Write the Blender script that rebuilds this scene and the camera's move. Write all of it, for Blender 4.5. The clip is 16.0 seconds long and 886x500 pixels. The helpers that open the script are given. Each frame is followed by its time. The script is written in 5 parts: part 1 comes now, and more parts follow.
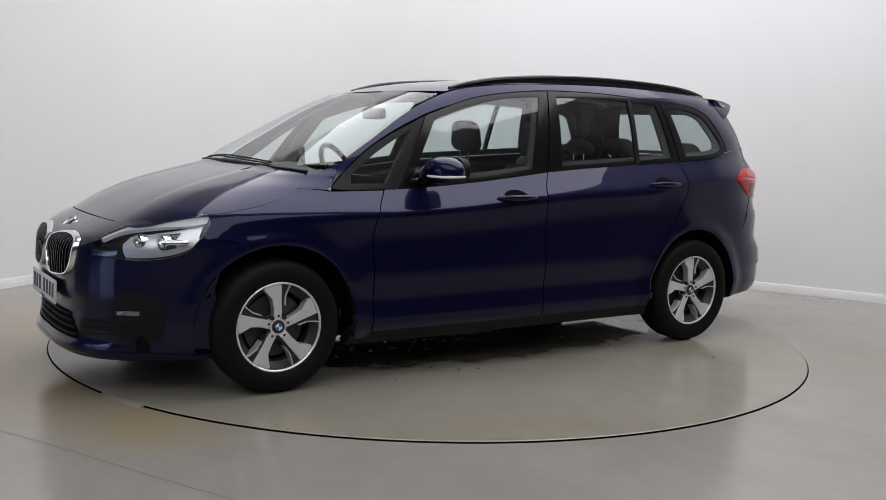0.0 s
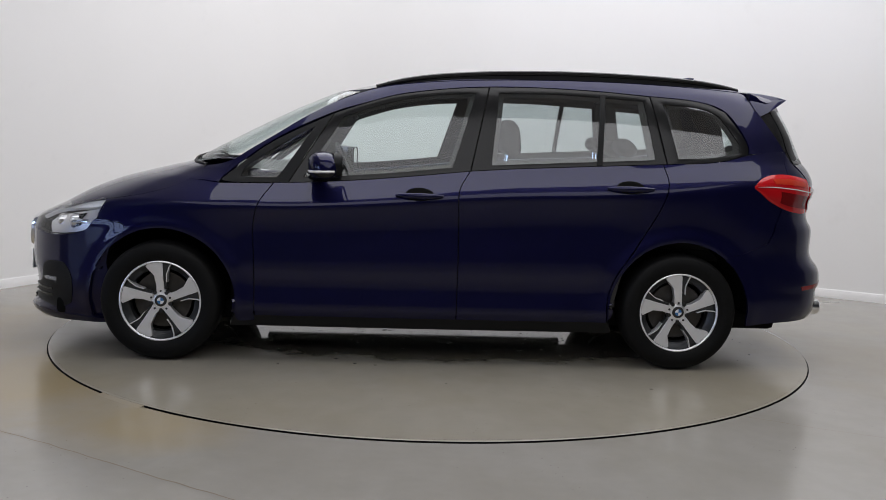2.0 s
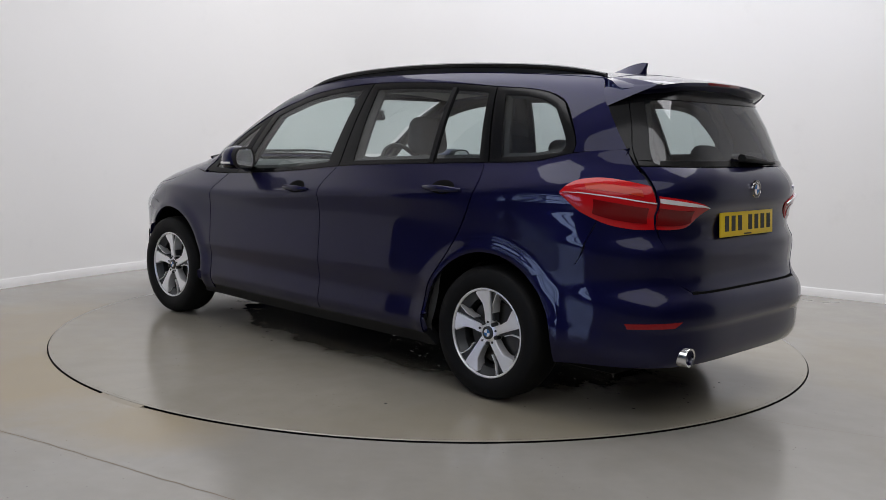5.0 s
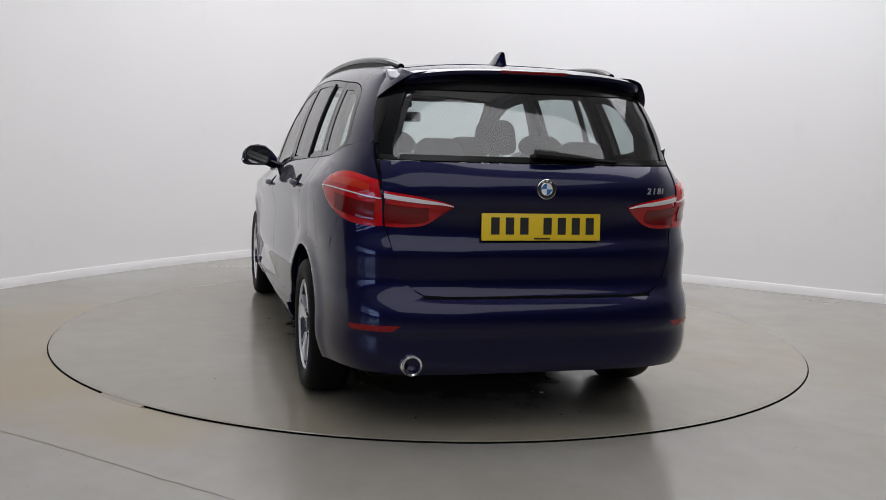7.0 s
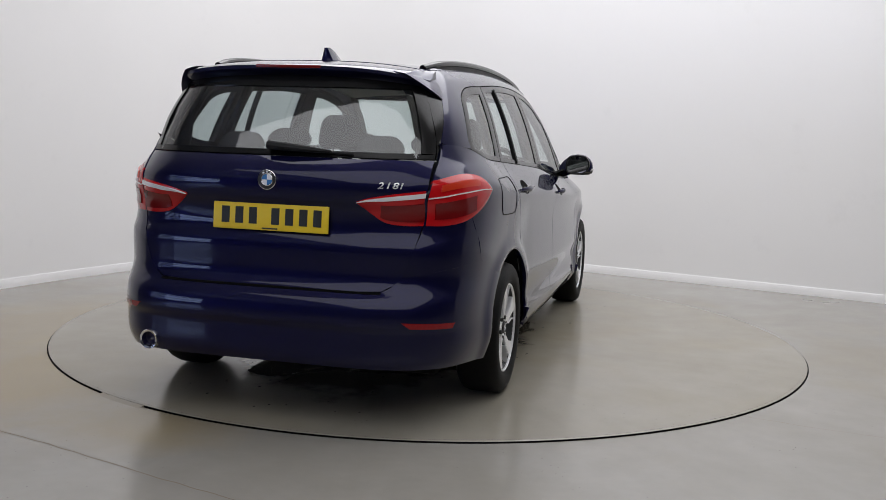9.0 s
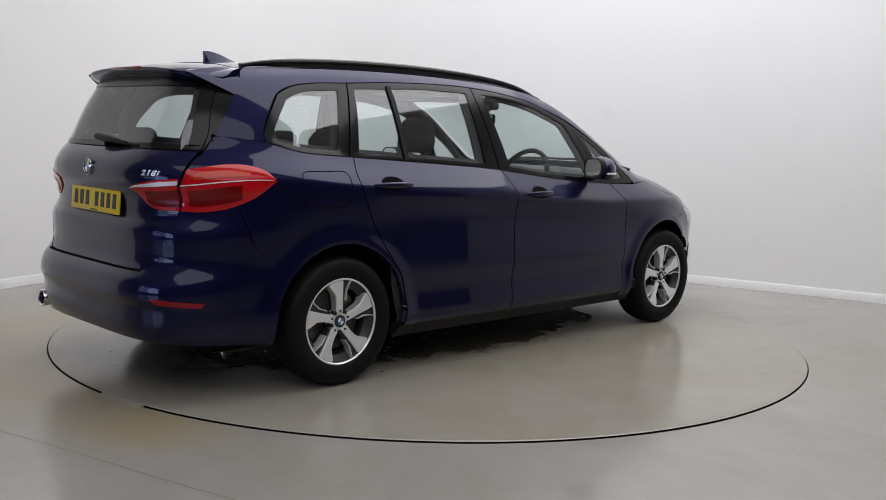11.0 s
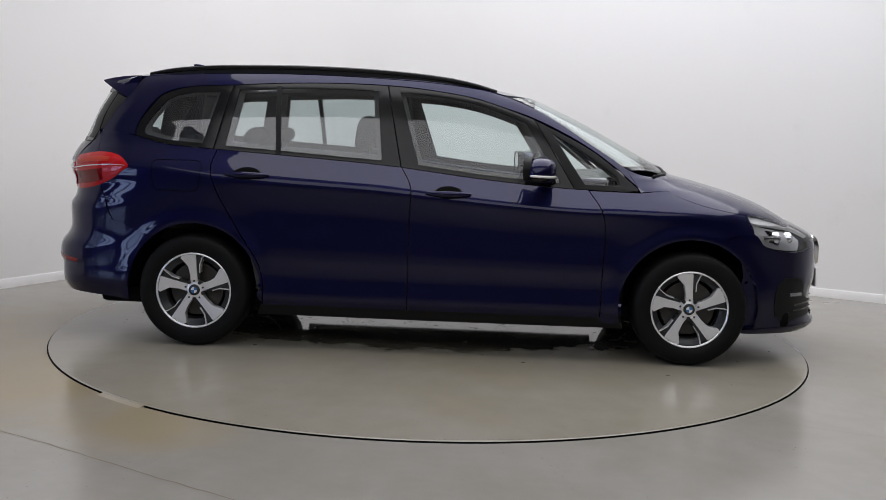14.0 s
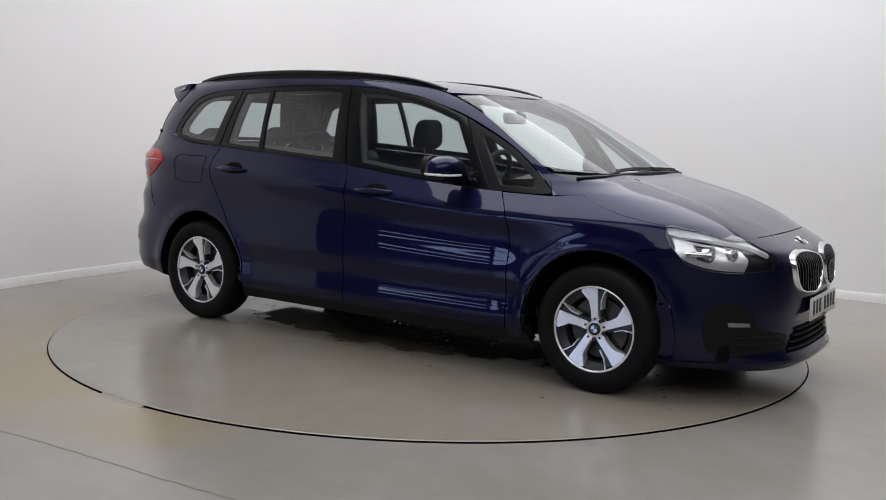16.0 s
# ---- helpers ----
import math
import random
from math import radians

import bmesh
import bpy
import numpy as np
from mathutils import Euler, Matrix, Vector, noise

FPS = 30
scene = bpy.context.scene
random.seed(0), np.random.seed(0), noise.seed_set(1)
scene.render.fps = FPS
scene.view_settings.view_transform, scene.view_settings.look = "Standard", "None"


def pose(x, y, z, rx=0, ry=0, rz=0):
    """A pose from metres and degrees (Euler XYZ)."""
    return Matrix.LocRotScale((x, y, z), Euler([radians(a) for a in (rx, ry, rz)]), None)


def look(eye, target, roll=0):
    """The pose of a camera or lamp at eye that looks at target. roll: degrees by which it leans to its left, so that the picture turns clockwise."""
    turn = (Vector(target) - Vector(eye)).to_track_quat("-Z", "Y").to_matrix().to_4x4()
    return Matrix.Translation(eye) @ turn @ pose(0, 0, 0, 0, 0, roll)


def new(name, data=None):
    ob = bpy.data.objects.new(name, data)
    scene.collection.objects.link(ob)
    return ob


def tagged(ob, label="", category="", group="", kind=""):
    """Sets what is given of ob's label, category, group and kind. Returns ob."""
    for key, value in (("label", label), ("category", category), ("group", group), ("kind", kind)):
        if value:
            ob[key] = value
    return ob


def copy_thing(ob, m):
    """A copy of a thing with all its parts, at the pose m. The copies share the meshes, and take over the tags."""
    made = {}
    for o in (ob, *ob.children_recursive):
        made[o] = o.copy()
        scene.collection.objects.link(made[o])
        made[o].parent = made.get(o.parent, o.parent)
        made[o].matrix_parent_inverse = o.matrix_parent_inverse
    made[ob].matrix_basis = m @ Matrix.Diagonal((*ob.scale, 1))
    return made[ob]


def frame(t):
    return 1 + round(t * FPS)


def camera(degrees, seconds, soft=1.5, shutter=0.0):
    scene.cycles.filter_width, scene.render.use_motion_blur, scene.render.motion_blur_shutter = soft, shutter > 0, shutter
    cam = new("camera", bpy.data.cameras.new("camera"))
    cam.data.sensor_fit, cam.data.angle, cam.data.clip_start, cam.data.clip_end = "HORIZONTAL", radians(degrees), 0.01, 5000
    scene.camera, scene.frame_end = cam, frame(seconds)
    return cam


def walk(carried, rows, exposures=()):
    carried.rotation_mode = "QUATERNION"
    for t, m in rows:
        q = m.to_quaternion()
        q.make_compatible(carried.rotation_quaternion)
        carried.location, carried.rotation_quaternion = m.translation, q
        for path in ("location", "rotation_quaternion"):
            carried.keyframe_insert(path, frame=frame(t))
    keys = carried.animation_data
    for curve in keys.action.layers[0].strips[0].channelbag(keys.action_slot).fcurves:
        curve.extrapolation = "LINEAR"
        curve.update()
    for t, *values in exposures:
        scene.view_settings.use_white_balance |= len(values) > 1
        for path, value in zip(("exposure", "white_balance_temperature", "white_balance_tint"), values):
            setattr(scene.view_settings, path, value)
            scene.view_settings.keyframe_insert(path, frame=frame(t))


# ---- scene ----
# ---- camera: stands still on a tripod, leaning a little ----
cam = camera(48.91, 16.0, soft=0.8)
EYE = (0.0, -6.1228, 1.2598)
AIM = (0.0105, -5.1303, 1.1381)
walk(cam, [(0.0, look(EYE, AIM, 1.842)), (16.0, look(EYE, AIM, 1.842))])

# turn of the platform: seconds and degrees of the car's forward direction
TURN = [(0.0, 212.83), (0.5, 205.22), (1.0, 197.59), (1.5, 189.97), (2.0, 182.33), (2.5, 174.66), (3.0, 166.97),
        (3.6, 157.69), (4.2, 148.41), (4.8, 139.13), (5.5, 128.30), (6.0, 120.54), (6.5, 112.82), (7.0, 105.08),
        (7.5, 97.42), (8.0, 89.80), (8.5, 82.24), (9.0, 74.58), (9.5, 66.89), (10.0, 59.13), (10.6, 49.79),
        (11.2, 40.45), (11.8, 31.11), (12.5, 20.16), (13.0, 12.39), (13.5, 4.63), (14.0, -3.14), (14.5, -10.91),
        (15.0, -18.71), (15.5, -26.52), (16.0, -34.35)]
CAR_OFF = (0.0831, 0.1163)      # the car's middle on the platform
RING = 2.270

# ---- light: a soft overhead light bank of the photo booth, dark hall behind the camera ----
world = bpy.data.worlds.new("world")
scene.world = world
world.use_nodes = True
world.node_tree.nodes["Background"].inputs[0].default_value = (0.6, 0.65, 0.75, 1)
world.node_tree.nodes["Background"].inputs[1].default_value = 0.02
scene.view_settings.exposure = 0.0


def area_lamp(name, m, sx, sy, power, colour):
    d = bpy.data.lights.new(name, "AREA")
    d.shape, d.size, d.size_y, d.energy, d.color = "RECTANGLE", sx, sy, power, colour
    ob = new(name, d)
    ob.matrix_world = m
    return ob


area_lamp("light_bank", pose(1.0, 0.5, 3.93), 6.0, 5.6, 276, (0.985, 0.985, 1.02))
area_lamp("light_bank", pose(0.2, -6.6, 3.93), 7.0, 6.0, 180, (0.985, 0.985, 1.02))


# ---- materials ----
def mat(name, colour, rough=0.5, metal=0.0, coat=0.0, noise_amt=0.0, noise_scale=20.0, bump=0.0, bump_scale=200.0, spec=0.5, rough_var=0.0):
    m = bpy.data.materials.new(name)
    m.use_nodes = True
    nt = m.node_tree
    b = nt.nodes["Principled BSDF"]
    b.inputs["Base Color"].default_value = (*colour, 1)
    b.inputs["Roughness"].default_value = rough
    b.inputs["Metallic"].default_value = metal
    b.inputs["Coat Weight"].default_value = coat
    b.inputs["Coat Roughness"].default_value = 0.03
    b.inputs["Specular IOR Level"].default_value = spec
    tc = nt.nodes.new("ShaderNodeTexCoord")
    if noise_amt:
        n = nt.nodes.new("ShaderNodeTexNoise")
        n.inputs["Scale"].default_value, n.inputs["Detail"].default_value = noise_scale, 6
        nt.links.new(tc.outputs["Object"], n.inputs["Vector"])
        r = nt.nodes.new("ShaderNodeMapRange")
        r.inputs["To Min"].default_value, r.inputs["To Max"].default_value = 1 - noise_amt, 1 + noise_amt
        nt.links.new(n.outputs["Fac"], r.inputs["Value"])
        mx = nt.nodes.new("ShaderNodeVectorMath")
        mx.operation = "MULTIPLY"
        mx.inputs[0].default_value = colour
        nt.links.new(r.outputs[0], mx.inputs[1])
        nt.links.new(mx.outputs[0], b.inputs["Base Color"])
        if rough_var:
            q = nt.nodes.new("ShaderNodeMapRange")
            q.inputs["To Min"].default_value, q.inputs["To Max"].default_value = rough - rough_var, rough + rough_var
            nt.links.new(n.outputs["Fac"], q.inputs["Value"])
            nt.links.new(q.outputs[0], b.inputs["Roughness"])
    if bump:
        n2 = nt.nodes.new("ShaderNodeTexNoise")
        n2.inputs["Scale"].default_value, n2.inputs["Detail"].default_value = bump_scale, 4
        nt.links.new(tc.outputs["Object"], n2.inputs["Vector"])
        bp = nt.nodes.new("ShaderNodeBump")
        bp.inputs["Strength"].default_value, bp.inputs["Distance"].default_value = bump, 0.002
        nt.links.new(n2.outputs["Fac"], bp.inputs["Height"])
        nt.links.new(bp.outputs[0], b.inputs["Normal"])
    return m


def glass_mat(name, tint, rough=0.0, gloss=0.06):
    """Thin pane: tinted see-through with a mirror-like sheen that grows at grazing angles."""
    m = bpy.data.materials.new(name)
    m.use_nodes = True
    nt = m.node_tree
    nt.nodes.remove(nt.nodes["Principled BSDF"])
    out = nt.nodes["Material Output"]
    tr = nt.nodes.new("ShaderNodeBsdfTransparent")
    tr.inputs[0].default_value = (*tint, 1)
    gl = nt.nodes.new("ShaderNodeBsdfGlossy")
    gl.inputs["Roughness"].default_value = rough
    lw = nt.nodes.new("ShaderNodeLayerWeight")
    lw.inputs[0].default_value = 0.5
    pw = nt.nodes.new("ShaderNodeMath")
    pw.operation = "POWER"
    pw.inputs[1].default_value = 4.0
    nt.links.new(lw.outputs["Facing"], pw.inputs[0])
    fr = nt.nodes.new("ShaderNodeMapRange")
    fr.inputs["To Min"].default_value, fr.inputs["To Max"].default_value = gloss, 0.85
    nt.links.new(pw.outputs[0], fr.inputs["Value"])
    mx = nt.nodes.new("ShaderNodeMixShader")
    nt.links.new(fr.outputs[0], mx.inputs[0])
    nt.links.new(tr.outputs[0], mx.inputs[1])
    nt.links.new(gl.outputs[0], mx.inputs[2])
    nt.links.new(mx.outputs[0], out.inputs[0])
    return m


def paint_mat():
    m = mat("blue_metallic_paint", (0.008, 0.008, 0.045), 0.30, 0.6, 1.0, spec=0.05)
    nt = m.node_tree
    b = nt.nodes["Principled BSDF"]
    b.inputs["Coat IOR"].default_value = 1.37
    b.inputs["Coat Roughness"].default_value = 0.02
    tc = nt.nodes.new("ShaderNodeTexCoord")
    n = nt.nodes.new("ShaderNodeTexNoise")
    n.inputs["Scale"].default_value, n.inputs["Detail"].default_value = 7, 5
    nt.links.new(tc.outputs["Object"], n.inputs["Vector"])
    r = nt.nodes.new("ShaderNodeMixRGB")
    r.inputs[1].default_value, r.inputs[2].default_value = (0.0042, 0.0042, 0.030, 1), (0.0054, 0.0052, 0.040, 1)
    nt.links.new(n.outputs["Fac"], r.inputs[0])
    nt.links.new(r.outputs[0], b.inputs["Base Color"])
    q = nt.nodes.new("ShaderNodeMapRange")
    q.inputs["To Min"].default_value, q.inputs["To Max"].default_value = 0.38, 0.44
    nt.links.new(n.outputs["Fac"], q.inputs["Value"])
    nt.links.new(q.outputs[0], b.inputs["Roughness"])
    return m


def wall_mat():
    """White emulsion with a soft roller texture and a few grey scuffs."""
    m = mat("white_wall_paint", (0.80, 0.79, 0.785), 0.6, noise_amt=0.015, noise_scale=1.6, bump=0.12, bump_scale=60)
    nt = m.node_tree
    b = nt.nodes["Principled BSDF"]
    src = b.inputs["Base Color"].links[0].from_socket
    tc = nt.nodes.new("ShaderNodeTexCoord")
    n = nt.nodes.new("ShaderNodeTexNoise")
    n.inputs["Scale"].default_value, n.inputs["Detail"].default_value, n.inputs["Roughness"].default_value = 2.1, 9, 0.7
    nt.links.new(tc.outputs["Object"], n.inputs["Vector"])
    r = nt.nodes.new("ShaderNodeMapRange")
    r.inputs["From Min"].default_value, r.inputs["From Max"].default_value = 0.60, 0.74
    r.inputs["To Min"].default_value, r.inputs["To Max"].default_value = 0.0, 0.14
    nt.links.new(n.outputs["Fac"], r.inputs["Value"])
    x = nt.nodes.new("ShaderNodeMixRGB")
    nt.links.new(r.outputs[0], x.inputs[0])
    nt.links.new(src, x.inputs[1])
    x.inputs[2].default_value = (0.56, 0.55, 0.54, 1)
    nt.links.new(x.outputs[0], b.inputs["Base Color"])
    return m


def floor_mat(name, turn_stains):
    """Grey sealed screed: mottled, brown water stains, fine specks, uneven gloss."""
    m = mat(name, (0.3, 0.3, 0.29), 0.3)
    nt = m.node_tree
    b = nt.nodes["Principled BSDF"]
    tc = nt.nodes.new("ShaderNodeTexCoord")

    def noise_node(scale, detail, rough=0.6):
        n = nt.nodes.new("ShaderNodeTexNoise")
        n.inputs["Scale"].default_value, n.inputs["Detail"].default_value, n.inputs["Roughness"].default_value = scale, detail, rough
        nt.links.new(tc.outputs["Object"], n.inputs["Vector"])
        return n

    def ramp(src, *stops):
        r = nt.nodes.new("ShaderNodeValToRGB")
        els = r.color_ramp.elements
        while len(els) < len(stops):
            els.new(0.5)
        for e, (p, c) in zip(els, stops):
            e.position, e.color = p, (*c, 1) if len(c) == 3 else c
        nt.links.new(src, r.inputs[0])
        return r

    def mix(kind, fac, a, c):
        x = nt.nodes.new("ShaderNodeMixRGB")
        x.blend_type = kind
        for s, i in ((fac, 0), (a, 1), (c, 2)):
            if isinstance(s, (int, float)):
                x.inputs[i].default_value = s
            elif isinstance(s, tuple):
                x.inputs[i].default_value = s
            else:
                nt.links.new(s, x.inputs[i])
        return x.outputs[0]

    big = ramp(noise_node(0.9, 5).outputs["Fac"], (0.35, (0.262, 0.247, 0.216)), (0.65, (0.298, 0.286, 0.262)))
    col = mix("MULTIPLY", 0.5, big.outputs[0], ramp(noise_node(7, 8).outputs["Fac"], (0.3, (0.86, 0.86, 0.85)), (0.7, (1, 1, 1))).outputs[0])
    # a few dark pits, thick in some stretches
    pits = nt.nodes.new("ShaderNodeTexVoronoi")
    pits.inputs["Scale"].default_value = 26
    nt.links.new(tc.outputs["Object"], pits.inputs["Vector"])
    pit = ramp(pits.outputs["Distance"], (0.05, (1, 1, 1)), (0.10, (0, 0, 0)))
    some = ramp(noise_node(1.7, 4).outputs["Fac"], (0.50, (0, 0, 0)), (0.62, (1, 1, 1)))
    col = mix("MIX", mix("MULTIPLY", 1.0, pit.outputs[0], some.outputs[0]), col, (0.11, 0.10, 0.09, 1))
    lo = 0.50 if turn_stains else 0.54
    stain = ramp(noise_node(0.55, 3).outputs["Fac"], (lo, (0, 0, 0)), (lo + 0.14, (1, 1, 1)))
    col = mix("MIX", mix("MULTIPLY", 1.0, stain.outputs[0], (0.45, 0.45, 0.45, 1)), col, (0.235, 0.205, 0.145, 1))
    wet = None
    if turn_stains:
        col = mix("MULTIPLY", 1.0, col, (1.0, 0.975, 0.90, 1))
        # wet patch below the car, ragged at its edge; colour also holds under-car shade
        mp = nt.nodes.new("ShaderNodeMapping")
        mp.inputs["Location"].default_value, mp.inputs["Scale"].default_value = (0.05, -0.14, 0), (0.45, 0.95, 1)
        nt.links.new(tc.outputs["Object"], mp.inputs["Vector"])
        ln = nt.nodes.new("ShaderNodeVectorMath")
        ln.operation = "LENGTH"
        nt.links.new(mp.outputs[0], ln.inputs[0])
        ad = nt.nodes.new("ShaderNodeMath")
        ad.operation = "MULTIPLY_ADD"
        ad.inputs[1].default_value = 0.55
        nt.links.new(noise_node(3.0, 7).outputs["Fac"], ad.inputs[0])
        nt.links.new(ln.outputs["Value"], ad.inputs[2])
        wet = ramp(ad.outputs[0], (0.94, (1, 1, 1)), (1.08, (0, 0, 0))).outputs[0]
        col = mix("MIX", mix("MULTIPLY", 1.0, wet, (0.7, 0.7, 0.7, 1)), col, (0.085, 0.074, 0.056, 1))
    else:
        # brown tide marks that cross the edge of the platform
        for loc, sc, amt in (((1.95, 1.40, 0), (0.85, 0.75, 1), 1.0), ((1.20, 2.15, 0), (1.5, 1.7, 1), 0.8), ((2.4, 0.2, 0), (0.9, 0.6, 1), 0.7)):
            mp = nt.nodes.new("ShaderNodeMapping")
            mp.inputs["Location"].default_value, mp.inputs["Scale"].default_value = (loc[0] * sc[0], loc[1] * sc[1], 0), sc
            nt.links.new(tc.outputs["Object"], mp.inputs["Vector"])
            ln = nt.nodes.new("ShaderNodeVectorMath")
            ln.operation = "LENGTH"
            nt.links.new(mp.outputs[0], ln.inputs[0])
            ad = nt.nodes.new("ShaderNodeMath")
            ad.operation = "MULTIPLY_ADD"
            ad.inputs[1].default_value = 0.5
            nt.links.new(noise_node(2.4, 6).outputs["Fac"], ad.inputs[0])
            nt.links.new(ln.outputs["Value"], ad.inputs[2])
            mk = ramp(ad.outputs[0], (0.50, (1, 1, 1)), (1.0, (0, 0, 0))).outputs[0]
            col = mix("MIX", mix("MULTIPLY", 1.0, mk, (amt, amt, amt, 1)), col, (0.285, 0.232, 0.142, 1))
    nt.links.new(col, b.inputs["Base Color"])
    rr = ramp(noise_node(2.2, 6).outputs["Fac"], (0.3, (0.13, 0.13, 0.13)), (0.7, (0.25, 0.25, 0.25)))
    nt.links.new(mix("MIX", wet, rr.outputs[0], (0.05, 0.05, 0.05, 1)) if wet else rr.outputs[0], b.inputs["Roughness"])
    bp = nt.nodes.new("ShaderNodeBump")
    bp.inputs["Strength"].default_value, bp.inputs["Distance"].default_value = 0.03, 0.002
    nt.links.new(noise_node(30, 3).outputs["Fac"], bp.inputs["Height"])
    nt.links.new(bp.outputs[0], b.inputs["Normal"])
    return m


PAINT = paint_mat()
WALL = wall_mat()
FLOOR = floor_mat("sealed_grey_floor", False)
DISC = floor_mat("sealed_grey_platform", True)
DARKHALL = mat("dark_hall_wall", (0.11, 0.11, 0.115), 0.8, noise_amt=0.2, noise_scale=2)
PIT = mat("pit_black", (0.004, 0.004, 0.004), 0.9, spec=0.05)
BLACKGLOSS = mat("black_gloss_trim", (0.004, 0.004, 0.0045), 0.2, noise_amt=0.1, noise_scale=30, spec=0.32)
BLACKTRIM = mat("black_plastic_trim", (0.008, 0.008, 0.0085), 0.5, noise_amt=0.12, noise_scale=60, bump=0.2, bump_scale=500, spec=0.2)
UNDER = mat("underbody_black", (0.004, 0.004, 0.004), 0.8, noise_amt=0.3, noise_scale=8, spec=0.1)
RUBBER = mat("tyre_rubber", (0.0055, 0.0055, 0.0055), 0.6, noise_amt=0.25, noise_scale=40, bump=0.3, bump_scale=160, spec=0.14)
ALLOY = mat("machined_alloy", (0.90, 0.90, 0.91), 0.36, 0.65, noise_amt=0.04, noise_scale=40)
ALLOYGREY = mat("grey_alloy_paint", (0.040, 0.042, 0.044), 0.4, 0.4, noise_amt=0.1, noise_scale=30)
STEEL = mat("brake_steel", (0.07, 0.065, 0.06), 0.5, 0.8, noise_amt=0.25, noise_scale=30)
CHROME = mat("chrome", (0.85, 0.85, 0.86), 0.08, 1.0)
SILVER = mat("silver_trim", (0.82, 0.82, 0.83), 0.3, 0.75)
FABRIC = mat("dark_seat_cloth", (0.035, 0.035, 0.038), 0.9, noise_amt=0.3, noise_scale=120, bump=0.4, bump_scale=300)
CABIN = mat("cabin_plastic", (0.045, 0.044, 0.043), 0.65, noise_amt=0.12, noise_scale=50, bump=0.2, bump_scale=400)
TRIMGREY = mat("pillar_cloth", (0.03, 0.029, 0.028), 0.85, noise_amt=0.08, noise_scale=70)
LINING = mat("headlining", (0.55, 0.53, 0.49), 0.9, noise_amt=0.06, noise_scale=80)
GLASS = glass_mat("clear_glass", (0.84, 0.915, 0.905), 0.0, 0.085)
FOGGLASS = mat("fog_lamp_bowl", (0.32, 0.33, 0.36), 0.22, 0.6, coat=0.6)
GLASSDARK = glass_mat("tinted_glass", (0.72, 0.785, 0.78), 0.0, 0.13)
LENS = glass_mat("lamp_lens", (0.93, 0.94, 0.95))
REDLENS = mat("red_lens", (0.46, 0.006, 0.009), 0.25, coat=0.8, spec=0.05, noise_amt=0.1, noise_scale=6)
REDDARK = mat("red_lens_dark", (0.15, 0.002, 0.003), 0.25, coat=0.8, spec=0.05, noise_amt=0.1, noise_scale=10)
REFLEX = mat("reflex_red", (0.22, 0.003, 0.006), 0.25, coat=0.6, spec=0.1, noise_amt=0.2, noise_scale=60)
ORANGE = mat("amber_lens", (0.52, 0.035, 0.012), 0.3, coat=1.0, spec=0.05)
WHITELENS = mat("white_lens", (0.75, 0.72, 0.72), 0.12, coat=1.0)
YELLOW = mat("plate_yellow", (0.80, 0.56, 0.02), 0.45, noise_amt=0.04, noise_scale=30)
WHITEP = mat("plate_white", (0.72, 0.72, 0.70), 0.4, noise_amt=0.04, noise_scale=30)
INK = mat("ink_black", (0.015, 0.015, 0.015), 0.5)
BLUE = mat("enamel_blue", (0.05, 0.18, 0.42), 0.2, coat=0.6)
WHITE = mat("enamel_white", (0.75, 0.76, 0.78), 0.2, coat=0.6)
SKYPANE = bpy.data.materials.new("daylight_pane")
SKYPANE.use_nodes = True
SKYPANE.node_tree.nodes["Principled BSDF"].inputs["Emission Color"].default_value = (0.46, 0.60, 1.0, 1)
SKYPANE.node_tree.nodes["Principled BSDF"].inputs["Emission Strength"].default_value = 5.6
WATER = mat("water_drop", (0.05, 0.048, 0.042), 0.03, spec=0.6)
CRACK = mat("crack_dirt", (0.13, 0.095, 0.06), 0.8)
MIRROR = mat("mirror_silver", (0.9, 0.9, 0.9), 0.01, 1.0)


# ---- mesh helpers ----
def mesh_ob(name, verts, faces, material, parent=None, label="", sharp=35, smooth=True):
    me = bpy.data.meshes.new(name)
    me.from_pydata([tuple(v) for v in verts], [], faces)
    me.validate()
    if smooth:
        me.shade_smooth()
        me.set_sharp_from_angle(angle=radians(sharp))
    me.materials.append(material)
    ob = new(name, me)
    if parent:
        ob.parent = parent
    if label:
        ob["label"] = label
    return ob


def part(name, bm, material, parent, label="", sharp=35):
    me = bpy.data.meshes.new(name)
    bm.to_mesh(me)
    bm.free()
    me.shade_smooth()
    me.set_sharp_from_angle(angle=radians(sharp))
    me.materials.append(material)
    ob = new(name, me)
    ob.parent = parent
    if label:
        ob["label"] = label
    return ob


def empty(name, label="", category="", group="", kind=""):
    return tagged(new(name), label, category, group, kind)


def box_bm(sx, sy, sz, at=(0, 0, 0), bevel=0.0, seg=2):
    bm = bmesh.new()
    bmesh.ops.create_cube(bm, size=1, matrix=Matrix.Translation(at) @ Matrix.Diagonal((sx, sy, sz, 1)))
    if bevel:
        bmesh.ops.bevel(bm, geom=bm.edges[:], offset=bevel, segments=seg, affect="EDGES", profile=0.5)
    return bm


def lathe(profile, seg=48, axis="y", closed=False):
    """Turns (radius, along) pairs round an axis."""
    verts, faces = [], []
    n = len(profile)
    for i in range(seg):
        a = 2 * math.pi * i / seg
        for r, h in profile:
            if axis == "y":
                verts.append((r * math.cos(a), h, r * math.sin(a)))
            elif axis == "x":
                verts.append((h, r * math.cos(a), r * math.sin(a)))
            else:
                verts.append((r * math.cos(a), r * math.sin(a), h))
    for i in range(seg):
        j = (i + 1) % seg
        for k in range(n - 1 + (1 if closed else 0)):
            l = (k + 1) % n
            faces.append((i * n + k, i * n + l, j * n + l, j * n + k))
    return verts, faces


